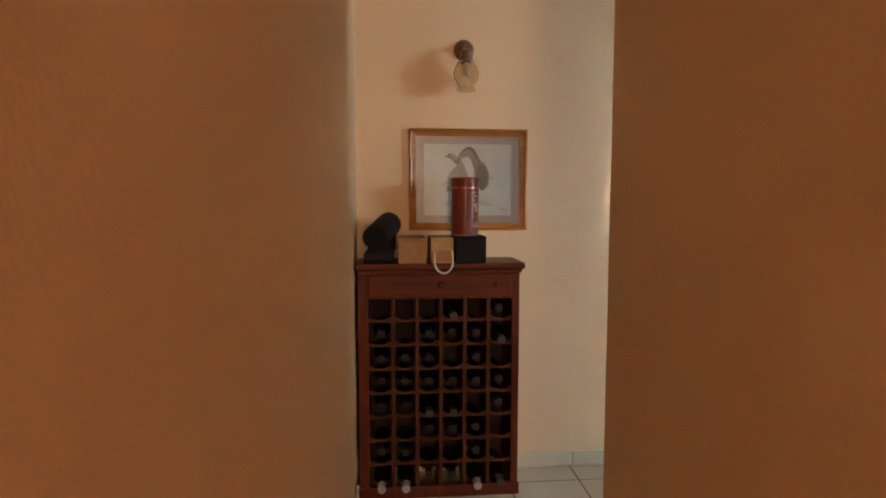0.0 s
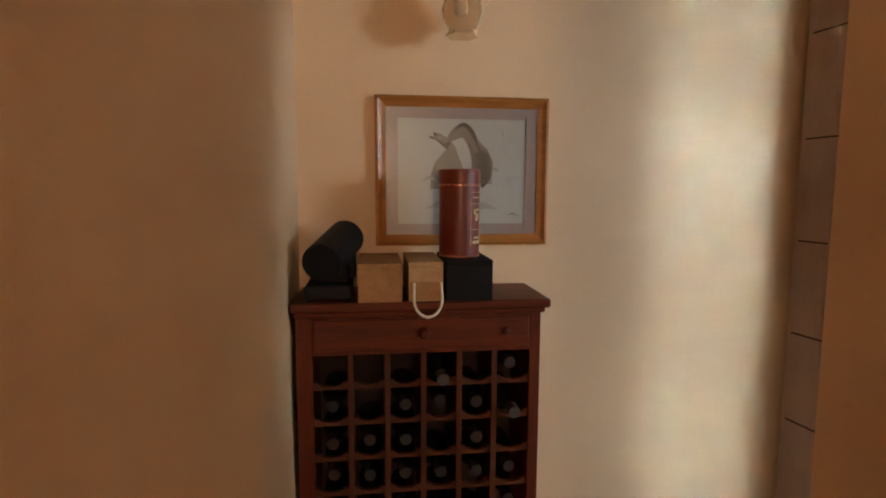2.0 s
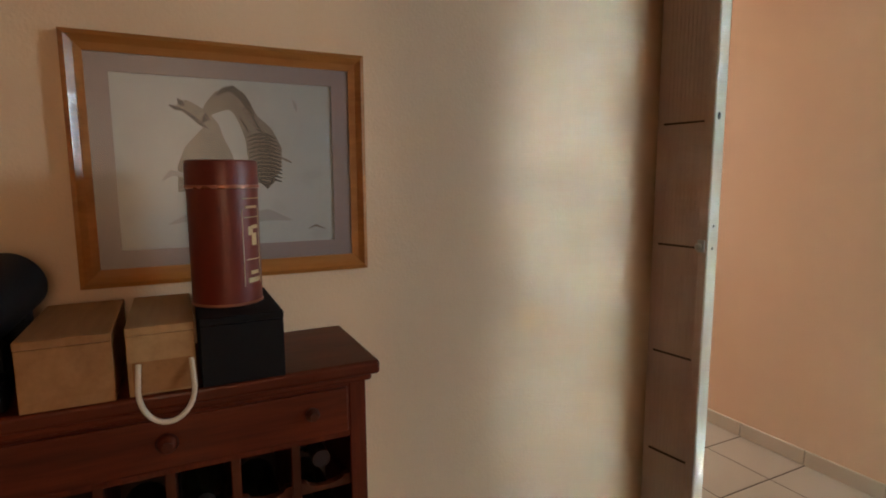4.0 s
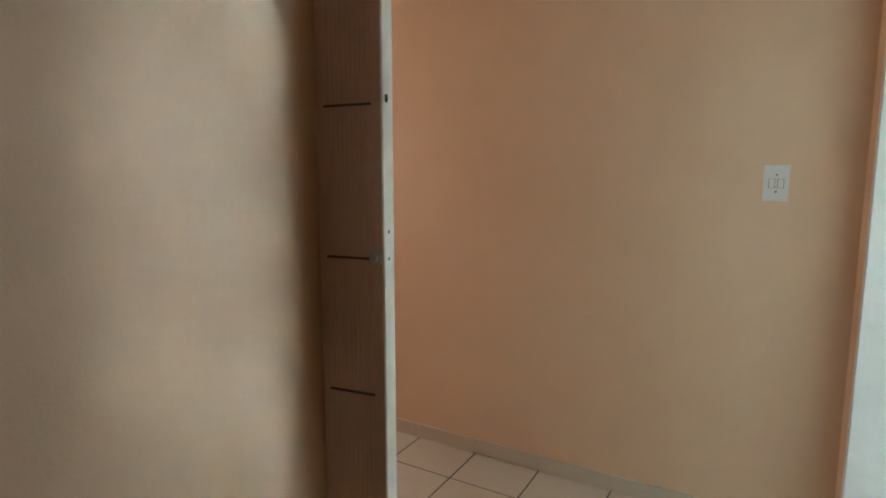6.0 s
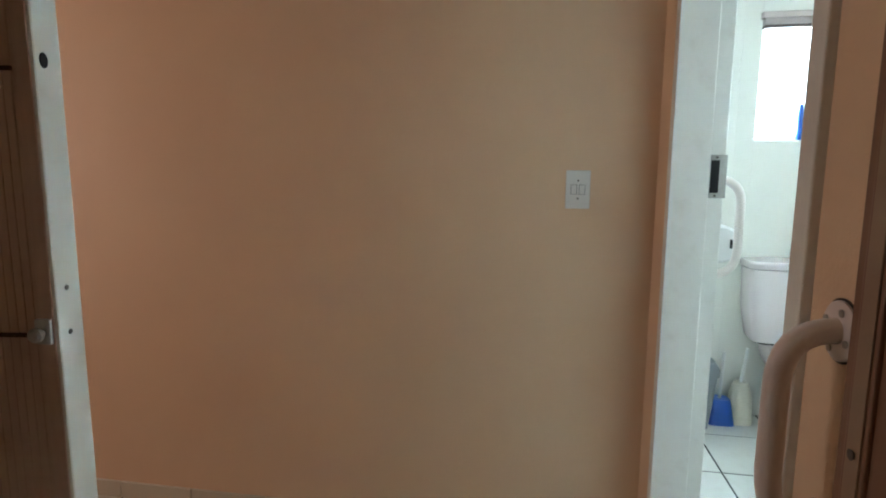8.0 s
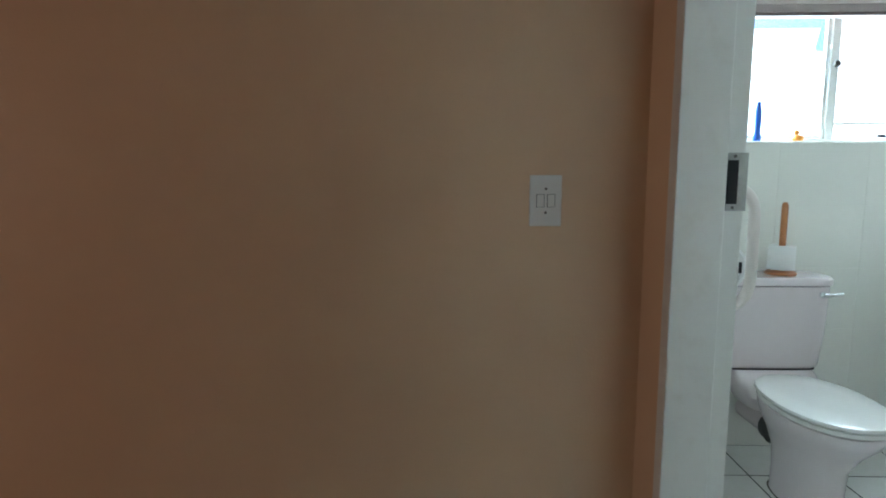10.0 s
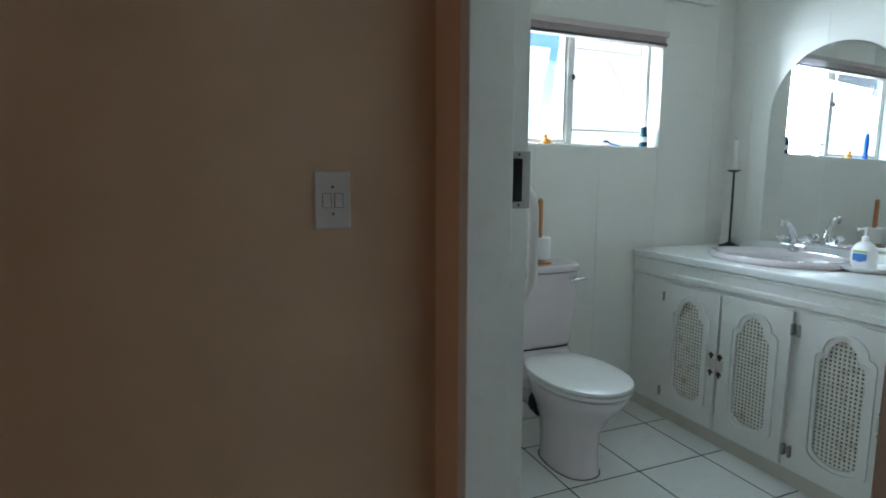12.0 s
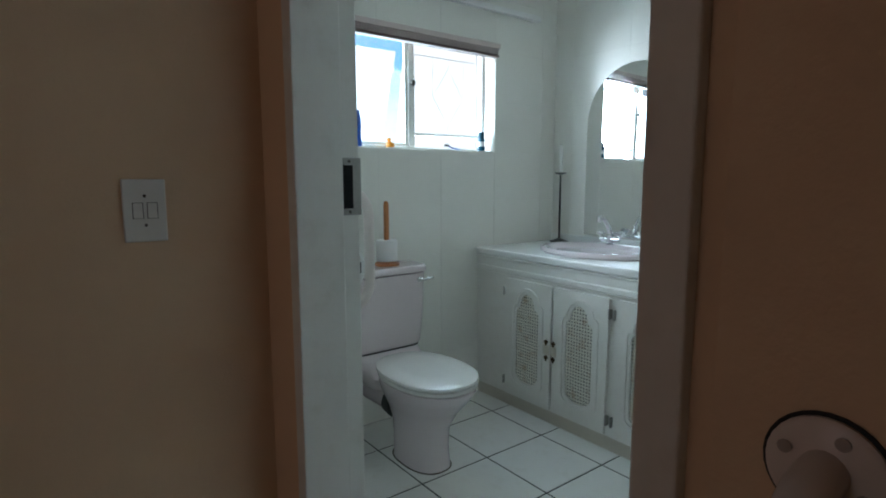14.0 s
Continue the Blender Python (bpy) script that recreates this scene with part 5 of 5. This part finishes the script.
for b in ((-2.72, -2.69, 0.95, 2.1), (-2.21, -2.18, 0.95, 2.1), (-2.69, -2.21, 0.95, 0.98), (-2.69, -2.21, 2.07, 2.1)):
    bm = box(b[0], b[1], -4.08, -4.04, b[2], b[3], 0.003, bm)
part("frame", bm, FRAME_WHITE, cw)
hg = part("pane", box(-0.96, -0.24, 3.258, 3.262, 0.99, 2.06), GLASS, hw)
hg.visible_shadow = False

# ---- tiles ----


def tile_mesh(name, sx, sy, sz, bevel, material):
    bm = box(0, sx, 0, sy, 0, sz)
    bmesh.ops.bevel(bm, geom=[e for e in bm.edges if all(v.co.z > sz - 1e-5 for v in e.verts)], offset=bevel, segments=1, affect="EDGES")
    me = bpy.data.meshes.new(name)
    bm.to_mesh(me)
    bm.free()
    me.materials.append(material)
    return me


MESHES = {}


def lay_tile(name, parent, sx, sy, material, m, thick=0.008, bevel=0.0012):
    key = (round(sx, 3), round(sy, 3), material.name)
    if key not in MESHES:
        MESHES[key] = tile_mesh(name, sx, sy, thick, bevel, material)
    ob = new(name, MESHES[key])
    ob.parent = parent
    ob.matrix_parent_inverse = Matrix()
    ob.matrix_basis = Matrix.Translation(-BASE[parent.name]) @ m
    return ob


def grid(a0, a1, start, pitch):
    """Spans of the tiles between a0 and a1, with joints at start plus whole pitches."""
    k = math.floor((a0 - start) / pitch)
    out = []
    while start + k * pitch < a1:
        lo, hi = max(a0, start + k * pitch), min(a1, start + (k + 1) * pitch)
        if hi - lo > 0.02:
            out.append((lo, hi))
        k += 1
    return out


def floor_tiles(parent, x0, x1, y0, y1, px, py, pitch, material, joint, z):
    for xa, xb in grid(x0, x1, px, pitch):
        for ya, yb in grid(y0, y1, py, pitch):
            lay_tile("tile", parent, xb - xa - joint, yb - ya - joint, material, Matrix.Translation((xa + joint / 2, ya + joint / 2, z - 0.008 + random.uniform(-0.0004, 0.0004))))


floor_tiles(floor, LEFTX, RIGHTX, -1.9, SOUTHY, -1.845, 0.712, 0.307, HALL_TILE, 0.0062, 0)
floor_tiles(floor, LEFTX, -1.21, SOUTHY, W1Y, -1.845, 0.712, 0.307, HALL_TILE, 0.0062, 0)
floor_tiles(floor, -1.21, W2X, BATHY, 2.6, -0.245, 0.757, 0.305, HALL_TILE, 0.0062, 0)
floor_tiles(bath_floor, -1.05, WINX, BACKY, -0.36, 0.598, -1.109, 0.3685, BATH_TILE, 0.0075, 0.006)


def skirting(name, parent_walls, start, pitch, a0, a1, place):
    ob = thing(name, place(a0, 0).translation, "cream tile skirting along the wall", "skirting", kind="structure")
    for lo, hi in grid(a0, a1, start, pitch):
        o = lay_tile("tile", ob, hi - lo - 0.005, 0.068, HALL_TILE, place(lo + 0.0025, 0.002), 0.009)
    return ob


up_x = Matrix(((0, 0, -1, 0), (1, 0, 0, 0), (0, 1, 0, 0), (0, 0, 0, 1)))
up_y = Matrix(((1, 0, 0, 0), (0, 0, -1, 0), (0, 1, 0, 0), (0, 0, 0, 1)))
flip_x = Matrix(((0, 0, 1, 0), (1, 0, 0, 0), (0, 1, 0, 0), (0, 0, 0, 1)))
flip_y = Matrix(((1, 0, 0, 0), (0, 0, 1, 0), (0, 1, 0, 0), (0, 0, 0, 1)))
skirting("baseboard", None, 0.757, 0.305, BATHY, 2.6, lambda a, z: Matrix.Translation((W2X - 0.0005, a, z)) @ up_x)
skirting("baseboard", None, -1.835, 0.307, RX1 + 0.006, -1.215, lambda a, z: Matrix.Translation((a, W1Y - 0.0005, z)) @ up_y)
skirting("baseboard", None, -0.2, 0.307, -1.9, 0.61, lambda a, z: Matrix.Translation((LEFTX + 0.0005, a, z)) @ flip_x)
skirting("baseboard", None, -0.2, 0.307, -1.9, SOUTHY, lambda a, z: Matrix.Translation((RIGHTX - 0.0005, a, z)) @ up_x)

# wall tiles of the bathroom
TWd, THt, TJ = 0.40, 0.29, 0.0013


def wall_tiles(parent, a0, a1, z0, z1, place, hole=None):
    for la, lb in grid(a0, a1, -2.10, TWd):
        for za, zb in grid(z0, z1, 0.008, THt):
            cells = [(la, lb, za, zb)]
            if hole and lb > hole[0] and la < hole[1] and zb > hole[2] and za < hole[3]:
                cells = []
                if la < hole[0]:
                    cells.append((la, hole[0], za, zb))
                if lb > hole[1]:
                    cells.append((hole[1], lb, za, zb))
                ma, mb = max(la, hole[0]), min(lb, hole[1])
                if za < hole[2]:
                    cells.append((ma, mb, za, hole[2]))
                if zb > hole[3]:
                    cells.append((ma, mb, hole[3], zb))
            for a, b, c, d in cells:
                if b - a > 0.012 and d - c > 0.012:
                    lay_tile("tile", parent, b - a - TJ, d - c - TJ, WALL_TILE, place(a + TJ / 2, c + TJ / 2), 0.0085, 0.0004)


wall_tiles(win_wall, BACKY, BATHI, 0.008, CEIL, lambda a, z: Matrix.Translation((WINX + 0.0085, a, z)) @ up_x, (WY0, WY1, WZ0, WZ1))
wall_tiles(back_wall, -0.6, WINX, 0.008, CEIL, lambda a, z: Matrix.Translation((a, BACKY - 0.0085, z)) @ flip_y)
wall_tiles(bath_north, -0.137, WINX, 0.008, CEIL, lambda a, z: Matrix.Translation((a, BATHI + 0.0045, z)) @ up_y)
# tiled reveals of the bathroom window
rev = thing("window_reveal", (1.3, -1.575, WZ0), "white tiled window reveal", "reveal", kind="structure")
part("side", box(WINX + 0.009, FXW, WY0 - 0.002, WY0 + 0.004, WZ0, WZ1), WALL_TILE, rev)
part("side", box(WINX + 0.009, FXW, WY1 - 0.004, WY1 + 0.002, WZ0, WZ1), WALL_TILE, rev)
part("head", box(WINX + 0.009, FXW, WY0 + 0.004, WY1 - 0.004, WZ1 - 0.004, WZ1 + 0.002), WALL_TILE, rev)
